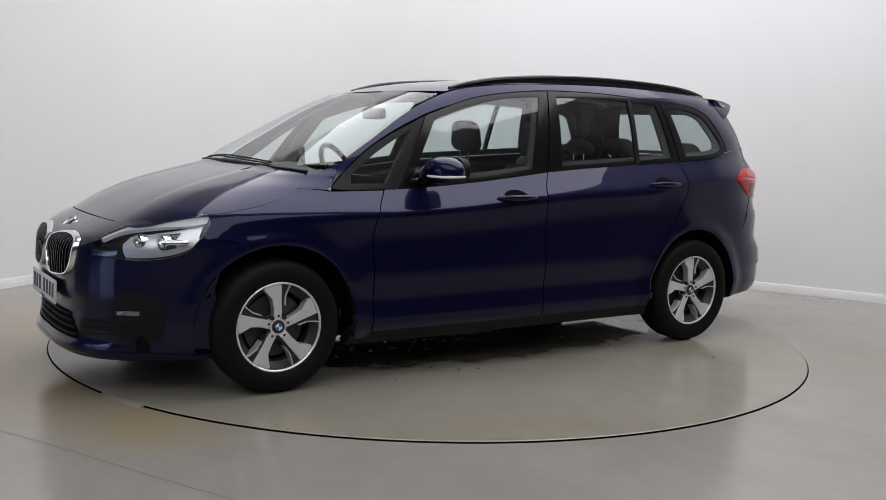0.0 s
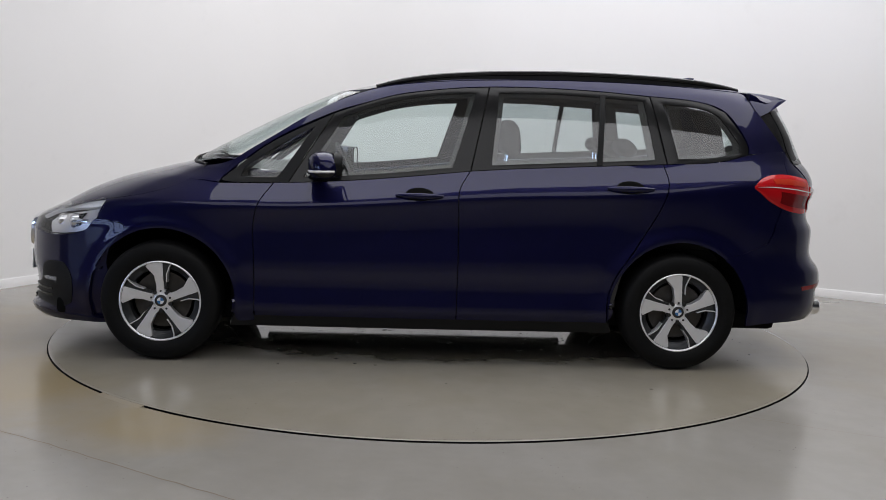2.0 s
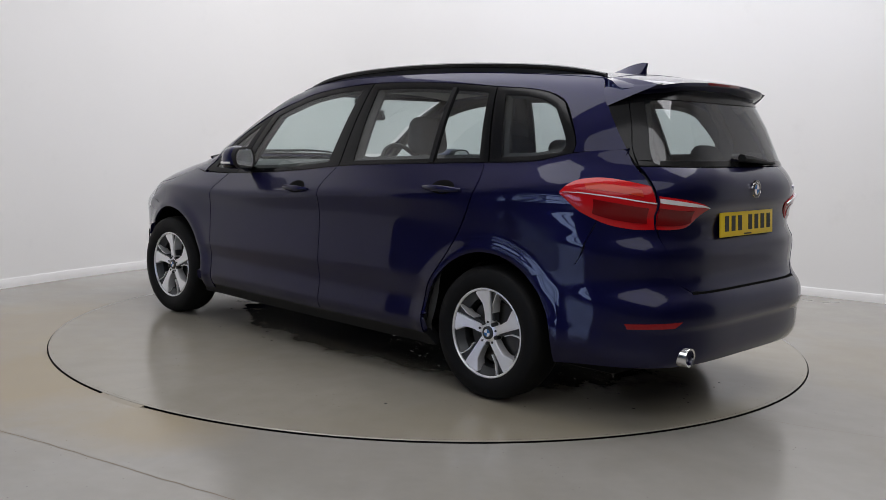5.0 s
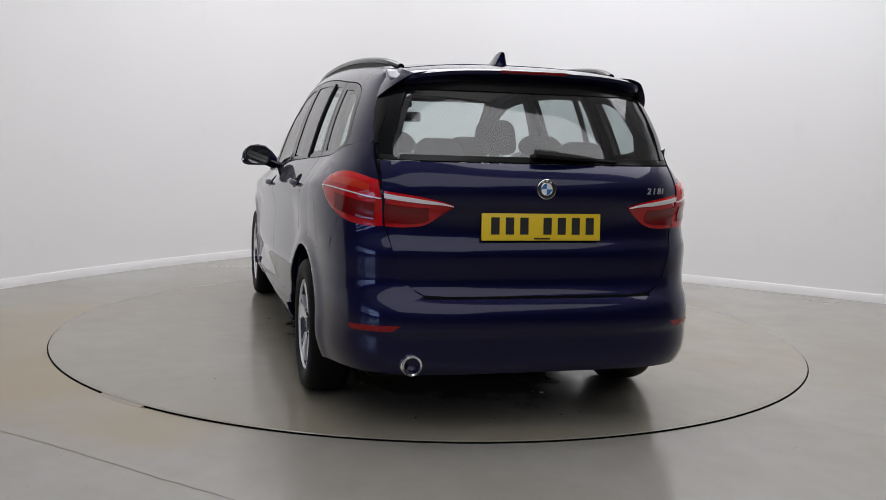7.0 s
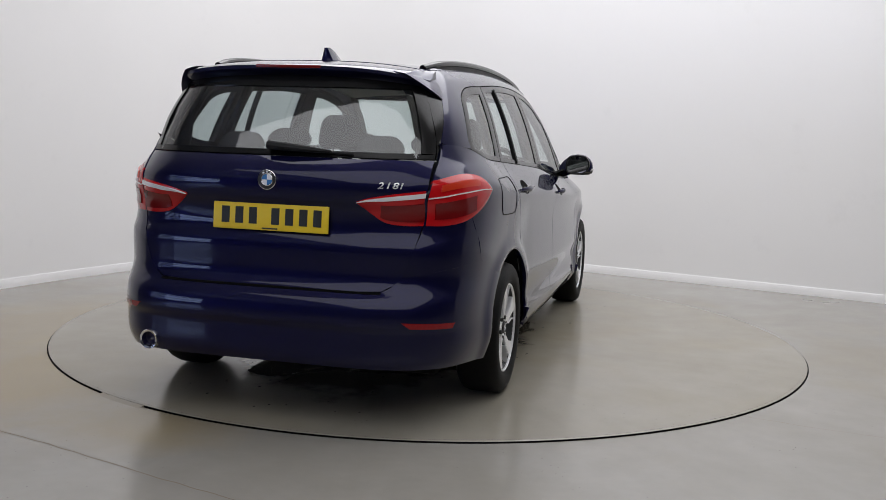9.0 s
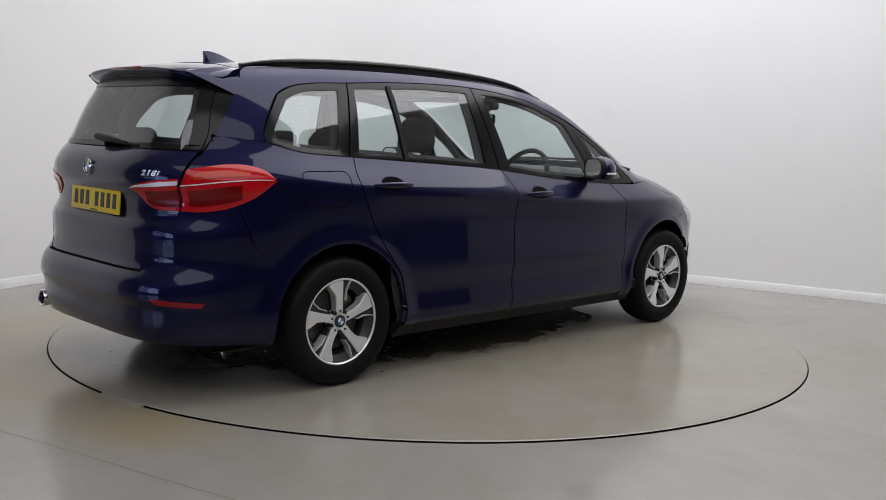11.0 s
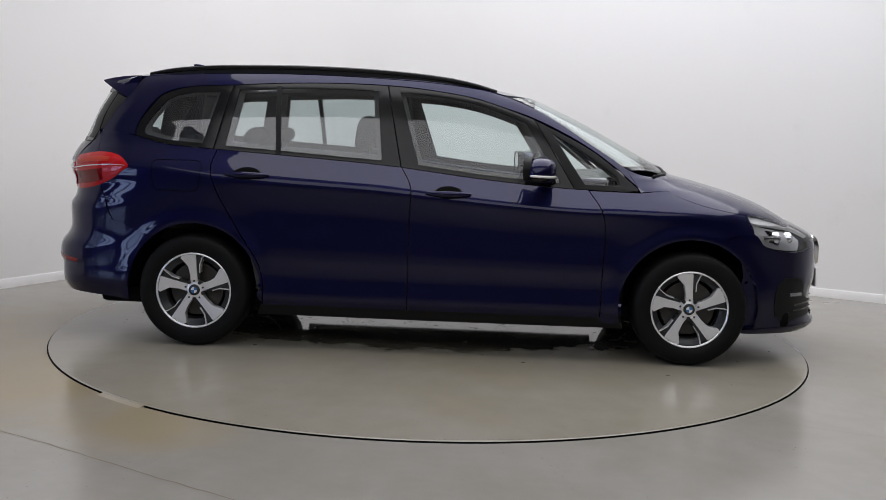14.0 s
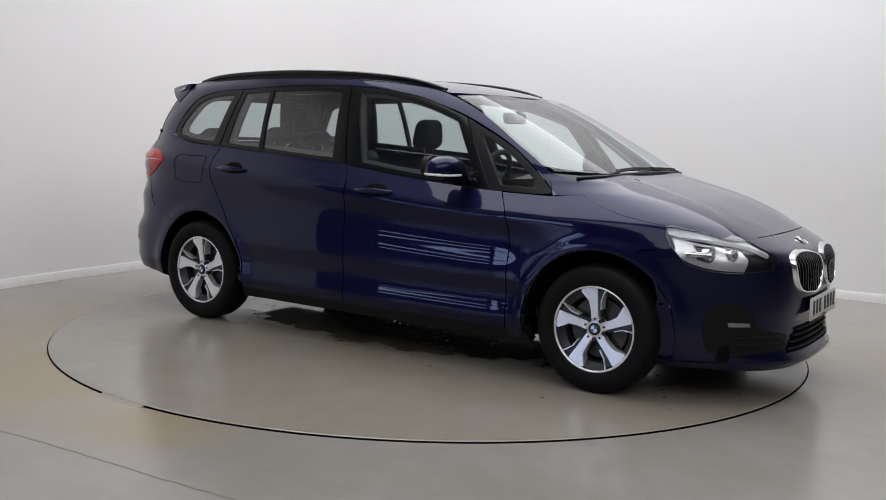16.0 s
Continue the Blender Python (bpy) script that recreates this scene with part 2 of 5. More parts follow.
def tube(points, radius, seg=8, flat=1.0):
    """A round or flattened bar along points."""
    pts = [Vector(p) for p in points]
    verts, faces = [], []
    for i, p in enumerate(pts):
        d = (pts[min(i + 1, len(pts) - 1)] - pts[max(i - 1, 0)]).normalized()
        side = d.cross(Vector((0, 0, 1)))
        side = side.normalized() if side.length > 1e-4 else Vector((0, 1, 0))
        up = side.cross(d)
        r = radius[i] if isinstance(radius, (list, tuple)) else radius
        for k in range(seg):
            a = 2 * math.pi * k / seg
            verts.append(p + side * (r * math.cos(a)) + up * (r * flat * math.sin(a)))
    n = len(pts)
    for i in range(n - 1):
        for k in range(seg):
            l = (k + 1) % seg
            faces.append((i * seg + k, i * seg + l, (i + 1) * seg + l, (i + 1) * seg + k))
    faces.append(tuple(range(seg))[::-1])
    faces.append(tuple((n - 1) * seg + k for k in range(seg)))
    return verts, faces


def catmull(pts, n, closed=False):
    """n points spaced evenly along a smooth curve through pts."""
    p = np.array(pts, float)
    if len(p) == 2:
        return p[0] + (p[1] - p[0]) * np.linspace(0, 1, n)[:, None]
    e = np.vstack([2 * p[0] - p[1], p, 2 * p[-1] - p[-2]])
    out = []
    for i in range(len(p) - 1):
        a, b, c, d = e[i:i + 4]
        ta, tb, tc, td = 0, *np.cumsum([max(np.linalg.norm(v) ** 0.5, 1e-4) for v in (b - a, c - b, d - c)])
        for t in np.linspace(tb, tc, 12, endpoint=False):
            a1 = (tb - t) / (tb - ta) * a + (t - ta) / (tb - ta) * b
            a2 = (tc - t) / (tc - tb) * b + (t - tb) / (tc - tb) * c
            a3 = (td - t) / (td - tc) * c + (t - tc) / (td - tc) * d
            b1 = (tc - t) / (tc - ta) * a1 + (t - ta) / (tc - ta) * a2
            b2 = (td - t) / (td - tb) * a2 + (t - tb) / (td - tb) * a3
            out.append((tc - t) / (tc - tb) * b1 + (t - tb) / (tc - tb) * b2)
    out.append(p[-1])
    out = np.array(out)
    s = np.concatenate([[0], np.cumsum(np.linalg.norm(np.diff(out, axis=0), axis=1))])
    q = np.linspace(0, s[-1], n)
    return np.stack([np.interp(q, s, out[:, k]) for k in range(out.shape[1])], 1)


# ---- the room ----
def build_room():
    # plan of the curved white wall, round the platform
    plan = catmull([(-4.05, -1.3), (-3.68, -0.15), (-3.192, 1.015), (-2.669, 1.962), (-2.026, 2.877), (-1.52, 3.46), (-0.92, 3.80), (-0.2, 3.74),
                    (0.55, 3.40), (1.51, 2.844), (2.555, 2.234), (3.655, 1.580), (4.75, 0.92), (6.4, -0.05), (7.4, -1.2)], 140)
    H = 4.0
    tang = np.gradient(plan, axis=0)
    tang /= np.linalg.norm(tang, axis=1)[:, None]
    nor = np.stack([tang[:, 1], -tang[:, 0]], 1)      # towards the room
    def strip(name, offs, zs, material, label):
        """Ribbon with a closed section: list of (offset to the room, z)."""
        verts, faces = [], []
        k = len(offs)
        for p, q in zip(plan, nor):
            for o, z in zip(offs, zs):
                verts.append((p[0] + q[0] * o, p[1] + q[1] * o, z))
        for i in range(len(plan) - 1):
            for j in range(k):
                l = (j + 1) % k
                faces.append((i * k + j, i * k + l, (i + 1) * k + l, (i + 1) * k + j))
        return tagged(mesh_ob(name, verts, faces, material, sharp=30), label, kind="structure")
    strip("wall_curved", (0, 0, -0.15, -0.15), (-0.02, H, H, -0.02), WALL, "curved white painted studio wall with faint scuffs")
    strip("baseboard", (0.001, 0.012, 0.012, 0.008, 0.001), (-0.01, -0.01, 0.054, 0.062, 0.062), WALL, "low white painted skirting along the curved wall")
    # floor sheet with a round opening, reaching past the walls
    n = 160
    verts, faces = [], []
    rad = [RING + 0.003, RING + 0.4, RING + 1.2, 5.0, 9.0, 14.0]
    for i in range(n):
        a = 2 * math.pi * i / n
        for k, r in enumerate(rad):
            verts.append((r * math.cos(a), r * math.sin(a), -0.008))
    m = len(rad)
    for i in range(n):
        j = (i + 1) % n
        for k in range(m - 1):
            faces.append((i * m + k, i * m + k + 1, j * m + k + 1, j * m + k))
    tagged(mesh_ob("floor", verts, faces, FLOOR), "grey sealed screed floor with brown stains", kind="structure")
    # pit and gap wall in near-black, so the gap's shade sits in colour
    v, f = lathe([(0.0, -0.12), (RING + 0.3, -0.12)], 64, "z")
    v2, f2 = lathe([(RING + 0.0031, -0.010), (RING + 0.0031, -0.12)], 160, "z")
    k = len(v)
    v, f = v + v2, f + [tuple(i + k for i in q) for q in f2]
    tagged(mesh_ob("pit", v, f, PIT), "dark pit below the turning platform", kind="structure")
    # ceiling and the dark hall behind the camera
    tagged(mesh_ob("ceiling", [(-9, -12, H), (9, -12, H), (9, 7, H), (-9, 7, H), (-9, -12, H + .2), (9, -12, H + .2), (9, 7, H + .2), (-9, 7, H + .2)],
                   [(0, 1, 2, 3), (7, 6, 5, 4), (0, 4, 5, 1), (1, 5, 6, 2), (2, 6, 7, 3), (3, 7, 4, 0)], WALL, smooth=False), "plain white studio ceiling", kind="structure")
    # hairline crack in the screed
    pts = catmull([(-2.05, -2.08), (-1.74, -2.27), (-1.45, -2.44), (-1.10, -2.66), (-0.62, -2.955), (-0.2, -3.22)], 60)
    vv = []
    for i, (x, y) in enumerate(pts):
        j = 0.006 * noise.noise(Vector((x * 9, y * 9, 0)))
        vv += [(x + j - 0.0012, y + j - 0.002, -0.0076), (x + j + 0.0012, y + j + 0.002, -0.0076)]
    tagged(mesh_ob("crack", vv, [(2 * i, 2 * i + 1, 2 * i + 3, 2 * i + 2) for i in range(59)], CRACK), "thin brown hairline crack in the floor", kind="structure")
    pts = catmull([(1.46, -1.752), (1.709, -1.89), (1.996, -2.025), (2.6, -2.33), (3.3, -2.70)], 40)
    vv = []
    for x, y in pts:
        j = 0.004 * noise.noise(Vector((x * 9, y * 9, 3)))
        vv += [(x + j - 0.0007, y + j - 0.0012, -0.0076), (x + j + 0.0007, y + j + 0.0012, -0.0076)]
    tagged(mesh_ob("crack", vv, [(2 * i, 2 * i + 1, 2 * i + 3, 2 * i + 2) for i in range(39)], CRACK), "thin brown hairline crack in the floor", kind="structure")
    # sealed stretch of the gap
    n = 10
    vv = [((RING + r) * math.cos(radians(a)), (RING + r) * math.sin(radians(a)), z) for a in np.linspace(-132, -124, n) for r, z in ((-0.003, -0.03), (-0.0025, -0.0012), (0.010, -0.0045), (0.030, -0.0085))]
    tagged(mesh_ob("trim", vv, [(i * 4 + k, i * 4 + k + 1, i * 4 + 5 + k, i * 4 + 4 + k) for i in range(n - 1) for k in range(3)], FLOOR), "grey sealant closing a stretch of the platform gap", kind="structure")
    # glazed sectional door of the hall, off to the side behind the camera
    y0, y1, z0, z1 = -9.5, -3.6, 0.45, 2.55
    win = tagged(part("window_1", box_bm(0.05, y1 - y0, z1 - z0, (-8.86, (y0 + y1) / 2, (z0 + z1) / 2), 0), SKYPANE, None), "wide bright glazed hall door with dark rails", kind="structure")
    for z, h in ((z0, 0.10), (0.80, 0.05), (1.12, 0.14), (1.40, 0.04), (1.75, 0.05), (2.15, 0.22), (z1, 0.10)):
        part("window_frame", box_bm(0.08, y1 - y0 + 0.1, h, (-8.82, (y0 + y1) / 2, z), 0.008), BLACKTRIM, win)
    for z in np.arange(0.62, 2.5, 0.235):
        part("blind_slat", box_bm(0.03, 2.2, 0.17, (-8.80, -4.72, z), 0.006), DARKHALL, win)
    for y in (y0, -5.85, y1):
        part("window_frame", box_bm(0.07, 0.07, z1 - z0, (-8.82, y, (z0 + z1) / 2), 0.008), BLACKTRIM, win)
    for nm, a, b in (("wall_south", (-9, -12), (9, -12)), ("wall_west", (-9, -12), (-9, 7)), ("wall_east", (9, -12), (9, 7)), ("wall_north", (-9, 7), (9, 7))):
        d = Vector((b[0] - a[0], b[1] - a[1], 0))
        bm = box_bm(d.length + 0.2, 0.2, H, (0, 0, H / 2))
        bmesh.ops.transform(bm, matrix=Matrix.Translation(((a[0] + b[0]) / 2, (a[1] + b[1]) / 2, 0)) @ Matrix.Rotation(math.atan2(d.y, d.x), 4, "Z"), verts=bm.verts)
        tagged(part(nm, bm, DARKHALL, None), "plain grey hall wall", kind="structure")


def build_platform():
    t = empty("turntable", "round grey turning platform flush with the floor", "turntable")
    v, f = lathe([(0.0, 0.0), (0.8, 0.0), (1.6, 0.0), (RING - 0.022, 0.0)], 160, "z")
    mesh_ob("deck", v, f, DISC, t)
    v, f = lathe([(RING - 0.022, -0.0003), (RING - 0.006, -0.0003), (RING - 0.004, -0.0015)], 160, "z")
    mesh_ob("deck_edge", v, f, DISC, t, "worn edge of the platform")
    # side face in near-black: shade of the narrow gap put into its colour
    v, f = lathe([(RING - 0.0041, -0.0015), (RING - 0.003, -0.003), (RING - 0.003, -0.09)], 160, "z")
    mesh_ob("deck_gap_shade", v, f, PIT, t, "side of the platform's edge, blackened to stand for shade in the gap")
    # drops of water shed by the car
    rnd = random.Random(4)
    verts, faces = [], []
    for _ in range(420):
        x, y, r = rnd.gauss(-0.05, 0.9), rnd.gauss(0.1, 0.36), rnd.uniform(0.003, 0.008)
        if math.hypot(x, y) > RING - 0.1:
            continue
        base, st, h = len(verts), rnd.uniform(0.7, 1.9), r * 0.32
        for rr, z in ((1.0, 0.0002), (0.72, h * 0.7)):
            verts += [(x + r * rr * st * math.cos(a), y + r * rr * math.sin(a), z) for a in (math.pi / 4 * k for k in range(8))]
        verts.append((x, y, h))
        faces += [(base + k, base + (k + 1) % 8, base + 8 + (k + 1) % 8, base + 8 + k) for k in range(8)]
        faces += [(base + 8 + k, base + 8 + (k + 1) % 8, base + 16) for k in range(8)]
    drops = mesh_ob("water_drops", verts, faces, WATER, t, "small drops of water on the deck", 80)
    drops["kind"] = "stuff"
    return t


build_room()
platform = build_platform()
# ---- the car: x forward, y to its left, z up, wheels on z = 0 ----
AXLE, TRACK, WHEEL_R = 1.39, 0.775, 0.318


def curve(pairs):
    """Smooth monotone-free interpolation of (key, value) pairs."""
    p = np.array(sorted(pairs), float)
    d = catmull(p, 1500)
    o = np.argsort(d[:, 0])
    kx = np.linspace(d[o[0], 0], d[o[-1], 0], 1500)
    ky = np.interp(kx, d[o, 0], d[o, 1])
    ker = np.convolve(np.ones(9) / 9, np.ones(9) / 9)
    ky = np.convolve(np.pad(ky, 8, "reflect", reflect_type="odd"), ker, "valid")
    return lambda q: float(np.interp(q, kx, ky))


belt_z = curve([(2.3, 0.95), (1.09, 0.957), (0.73, 0.960), (0.43, 0.980), (0.14, 1.007), (-0.24, 1.050), (-0.47, 1.069), (-1.29, 1.118), (-1.76, 1.184), (-2.3, 1.19)])
edge_z = curve([(1.6, 0.98), (1.25, 1.02), (1.03, 1.075), (0.73, 1.288), (0.477, 1.418), (0.316, 1.474), (0.0, 1.522), (-0.46, 1.548), (-0.92, 1.555), (-1.37, 1.545), (-1.69, 1.528), (-1.8, 1.52), (-2.3, 1.49)])
half_w = curve([(0.15, 0.800), (0.19, 0.822), (0.24, 0.848), (0.29, 0.866), (0.35, 0.880), (0.40, 0.881), (0.47, 0.875), (0.56, 0.874), (0.68, 0.880), (0.8, 0.890), (0.90, 0.894), (0.925, 0.889), (0.95, 0.873), (0.98, 0.851), (1.05, 0.800),
                (1.1, 0.785), (1.2, 0.756), (1.3, 0.722), (1.4, 0.680), (1.47, 0.643), (1.52, 0.600), (1.62, 0.50)])
nose_x = curve([(0.15, 2.19), (0.17, 2.23), (0.20, 2.262), (0.235, 2.25), (0.27, 2.225), (0.39, 2.225), (0.46, 2.242), (0.60, 2.242), (0.67, 2.232), (0.72, 2.198), (0.76, 2.125), (0.80, 2.04), (0.88, 1.88), (0.94, 1.73), (0.985, 1.57), (1.02, 1.43),
                (1.05, 1.32), (1.10, 1.235), (1.2, 1.05), (1.3, 0.86), (1.4, 0.65), (1.47, 0.48), (1.52, 0.32), (1.58, 0.1)])
tail_x = curve([(0.15, 2.14), (0.21, 2.22), (0.30, 2.295), (0.40, 2.303), (0.435, 2.305), (0.455, 2.318), (0.52, 2.317), (0.555, 2.303), (0.60, 2.266), (0.635, 2.250), (0.67, 2.248), (0.74, 2.252), (0.78, 2.250), (0.80, 2.238), (0.83, 2.224), (0.92, 2.230), (0.97, 2.262), (1.04, 2.266), (1.10, 2.235), (1.14, 2.195), (1.3, 2.12), (1.47, 2.035), (1.52, 2.0), (1.6, 1.9)])
n_front = curve([(0.1, 3.2), (0.6, 3.2), (0.75, 3.3), (0.85, 3.5), (0.97, 3.6), (1.03, 4.2), (1.08, 4.8), (1.12, 5.0), (1.6, 5.0)])
n_rear = curve([(0.1, 4.6), (0.7, 4.5), (1.0, 3.8), (1.2, 5.0), (1.35, 5.5), (1.6, 5.5)])
c_front = curve([(0.1, 0.8), (0.9, 0.8), (1.0, 0.5), (1.08, 0.2), (1.14, 0.1), (1.6, 0.0)])
c_rear = curve([(0.1, 1.1), (0.95, 1.1), (1.2, 0.6), (1.6, 0.6)])


# doors: shoulder line, hollow, full middle, second hollow and a swell over the sill
half_door = curve([(0.15, 0.800), (0.19, 0.822), (0.24, 0.852), (0.28, 0.874), (0.31, 0.881), (0.35, 0.878), (0.40, 0.872), (0.43, 0.871), (0.47, 0.876), (0.52, 0.885), (0.56, 0.886), (0.62, 0.883), (0.70, 0.877), (0.76, 0.875),
                   (0.80, 0.877), (0.86, 0.887), (0.895, 0.894), (0.91, 0.893), (0.925, 0.889), (0.95, 0.873), (0.98, 0.851), (1.05, 0.800)])


def width(x, z):
    """Half width of the side before the ends round off."""
    zb, zr = belt_z(x), max(edge_z(x), 1.474 if x > 0.3 else 0.0)
    if z < zb:
        k = 1.05 - zb
        w = z + k * max(0.0, min(1.0, (z - 0.45) / (zb - 0.45)))
    else:
        w = 1.05 + (z - zb) * 0.47 / max(zr - zb, 0.06)
    b = half_w(min(w, 1.6))
    k = max(0.0, min(1.0, (1.28 - abs(x + 0.05)) / 0.38))
    if k and w < 1.05:
        b += (half_door(w) - b) * k * k * (3 - 2 * k)
    # the flanks bow out a little in plan, and swell round the wheels
    r = math.hypot(abs(x) - 1.385, z - 0.315)
    return b + 0.008 - 0.012 * min(x * x, 2.2) + 0.015 * math.exp(-((r - 0.40) / 0.05) ** 2)


def ysurf(x, z):
    """Half width of the body at x, z."""
    b = width(x, z)
    cf, cr = c_front(z), -c_rear(z)
    if x > cf:
        u = min((x - cf) / max(nose_x(z) - cf, 0.05), 1.0)
        return b * max(1 - u ** n_front(z), 0.0) ** (1 / n_front(z))
    if x < cr:
        u = min((cr - x) / (tail_x(z) + cr), 1.0)
        return b * max(1 - u ** n_rear(z), 0.0) ** (1 / n_rear(z))
    return b


def xsurf(y, z, end):
    """Front (+1) or rear (-1) face of the body at y, z."""
    lo, hi = (c_front(z), nose_x(z)) if end > 0 else (-c_rear(z), -tail_x(z))
    for _ in range(26):
        mid = (lo + hi) / 2
        if ysurf(mid, z) > abs(y):
            lo = mid
        else:
            hi = mid
    return (lo + hi) / 2


def zsurf(x, y):
    """Height of the bonnet at x, y."""
    lo, hi = 0.55, 1.10
    for _ in range(26):
        mid = (lo + hi) / 2
        if nose_x(mid) > x and ysurf(x, mid) > abs(y):
            lo = mid
        else:
            hi = mid
    return (lo + hi) / 2


roof_c = curve([(0.6, 1.44), (0.36, 1.500), (0.2, 1.530), (0.0, 1.553), (-0.46, 1.580), (-0.92, 1.588), (-1.37, 1.580), (-1.8, 1.558), (-2.0, 1.535), (-2.1, 1.512), (-2.2, 1.48)])


def zroof(x, y):
    w = ysurf(max(min(x, 0.3), -1.75), edge_z(max(min(x, 0.3), -1.75)))
    ze = edge_z(max(x, -1.85))
    return ze + (roof_c(x) - ze) * (1 - min(abs(y) / w, 1.0) ** 2.6)


def on_side(p):
    return (p[0], ysurf(p[0], p[1]), p[1])


def on_front(p):
    return (xsurf(p[0], p[1], 1), p[0], p[1])


def on_rear(p):
    return (xsurf(p[0], p[1], -1), p[0], p[1])


def on_bonnet(p):
    return (p[0], p[1], zsurf(p[0], p[1]))


def on_roof(p):
    return (p[0], p[1], zroof(p[0], p[1]))


def on_wrap(end):
    """Corner map: (share of the way from the middle 0 round to the side 1, z)."""
    def f(p):
        s, z = p
        n = n_front(z) if end > 0 else n_rear(z)
        c, e = (c_front(z), nose_x(z)) if end > 0 else (-c_rear(z), -tail_x(z))
        a = s * math.pi / 2
        x = c + (e - c) * max(math.cos(a), 0) ** (2 / n)
        y = width(x, z) * max(math.sin(a), 0) ** (2 / n)
        return (x, y, z)
    return f


def wrap_s(end, x, z):
    """The share that belongs to a place x, z on the corner."""
    n = n_front(z) if end > 0 else n_rear(z)
    c, e = (c_front(z), nose_x(z)) if end > 0 else (-c_rear(z), -tail_x(z))
    u = max(min((x - c) / (e - c), 1), 0)
    return math.acos(u ** (n / 2)) / (math.pi / 2)


def coons(bottom, top, left, right, nu, nv):
    """Grid of 2D points between four border lines; left and right run upwards."""
    b, t, l, r = catmull(bottom, nu), catmull(top, nu), catmull(left, nv), catmull(right, nv)
    u, v = np.linspace(0, 1, nu)[None, :, None], np.linspace(0, 1, nv)[:, None, None]
    g = (1 - v) * b[None] + v * t[None] + (1 - u) * l[:, None] + u * r[:, None]
    g -= (1 - u) * (1 - v) * b[0] + u * (1 - v) * b[-1] + (1 - u) * v * t[0] + u * v * t[-1]
    return g


def shell(grid, fn, out=0.0, depth=0.016, flip=False, bulge=0.0, lip=0.0):
    """Verts and faces of a panel: the grid laid on the body, raised by out, with a rim turned in by depth."""
    nv, nu = grid.shape[:2]
    P = np.array([[fn(grid[j, i]) for i in range(nu)] for j in range(nv)])
    du, dv = np.gradient(P, axis=1), np.gradient(P, axis=0)
    N = np.cross(du, dv)
    ln = np.linalg.norm(N, axis=2, keepdims=True)
    N = N / np.maximum(ln, 1e-9)
    ref = P - np.array([0, 0, 0.6])
    sgn = np.sign(np.median((N * ref).sum(2)))
    N = N * sgn
    if bulge:
        uu, vv = np.linspace(0, 1, nu)[None, :, None], np.linspace(0, 1, nv)[:, None, None]
        P = P + N * bulge * (np.minimum(1, 4 * uu * (1 - uu)) * np.minimum(1, 4 * vv * (1 - vv))) ** 0.6
    P = P + N * out
    verts = [tuple(p) for p in P.reshape(-1, 3)]
    faces = []
    for j in range(nv - 1):
        for i in range(nu - 1):
            a = j * nu + i
            faces.append((a, a + 1, a + nu + 1, a + nu))
    if depth:
        ring = [(0, i) for i in range(nu)] + [(j, nu - 1) for j in range(1, nv)] + [(nv - 1, i) for i in range(nu - 2, -1, -1)] + [(j, 0) for j in range(nv - 2, 0, -1)]
        base = len(verts)
        for j, i in ring:
            verts.append(tuple(P[j, i] - N[j, i] * depth))
        for k in range(len(ring)):
            l = (k + 1) % len(ring)
            a, b = ring[k][0] * nu + ring[k][1], ring[l][0] * nu + ring[l][1]
            faces.append((b, a, base + k, base + l))
    if sgn < 0:
        faces = [f[::-1] for f in faces]
    return verts, faces


def mirrored(verts, faces):
    return [(v[0], -v[1], v[2]) for v in verts], [f[::-1] for f in faces]


def pair(name, verts, faces, material, parent, label="", sharp=35):
    """The same part on the left and on the right of the car."""
    a = mesh_ob(name, verts, faces, material, parent, label, sharp)
    b = mesh_ob(name, *mirrored(verts, faces), material, parent, label, sharp)
    return a, b


def arc(cx, cz, rx, rz, a0, a1, n=9):
    return [(cx + rx * math.cos(radians(a)), cz + rz * math.sin(radians(a))) for a in np.linspace(a0, a1, n)]


car = empty("car", "dark blue metallic people carrier with black roof rails on turntable", "car")
G = 0.0025     # half of a shut line

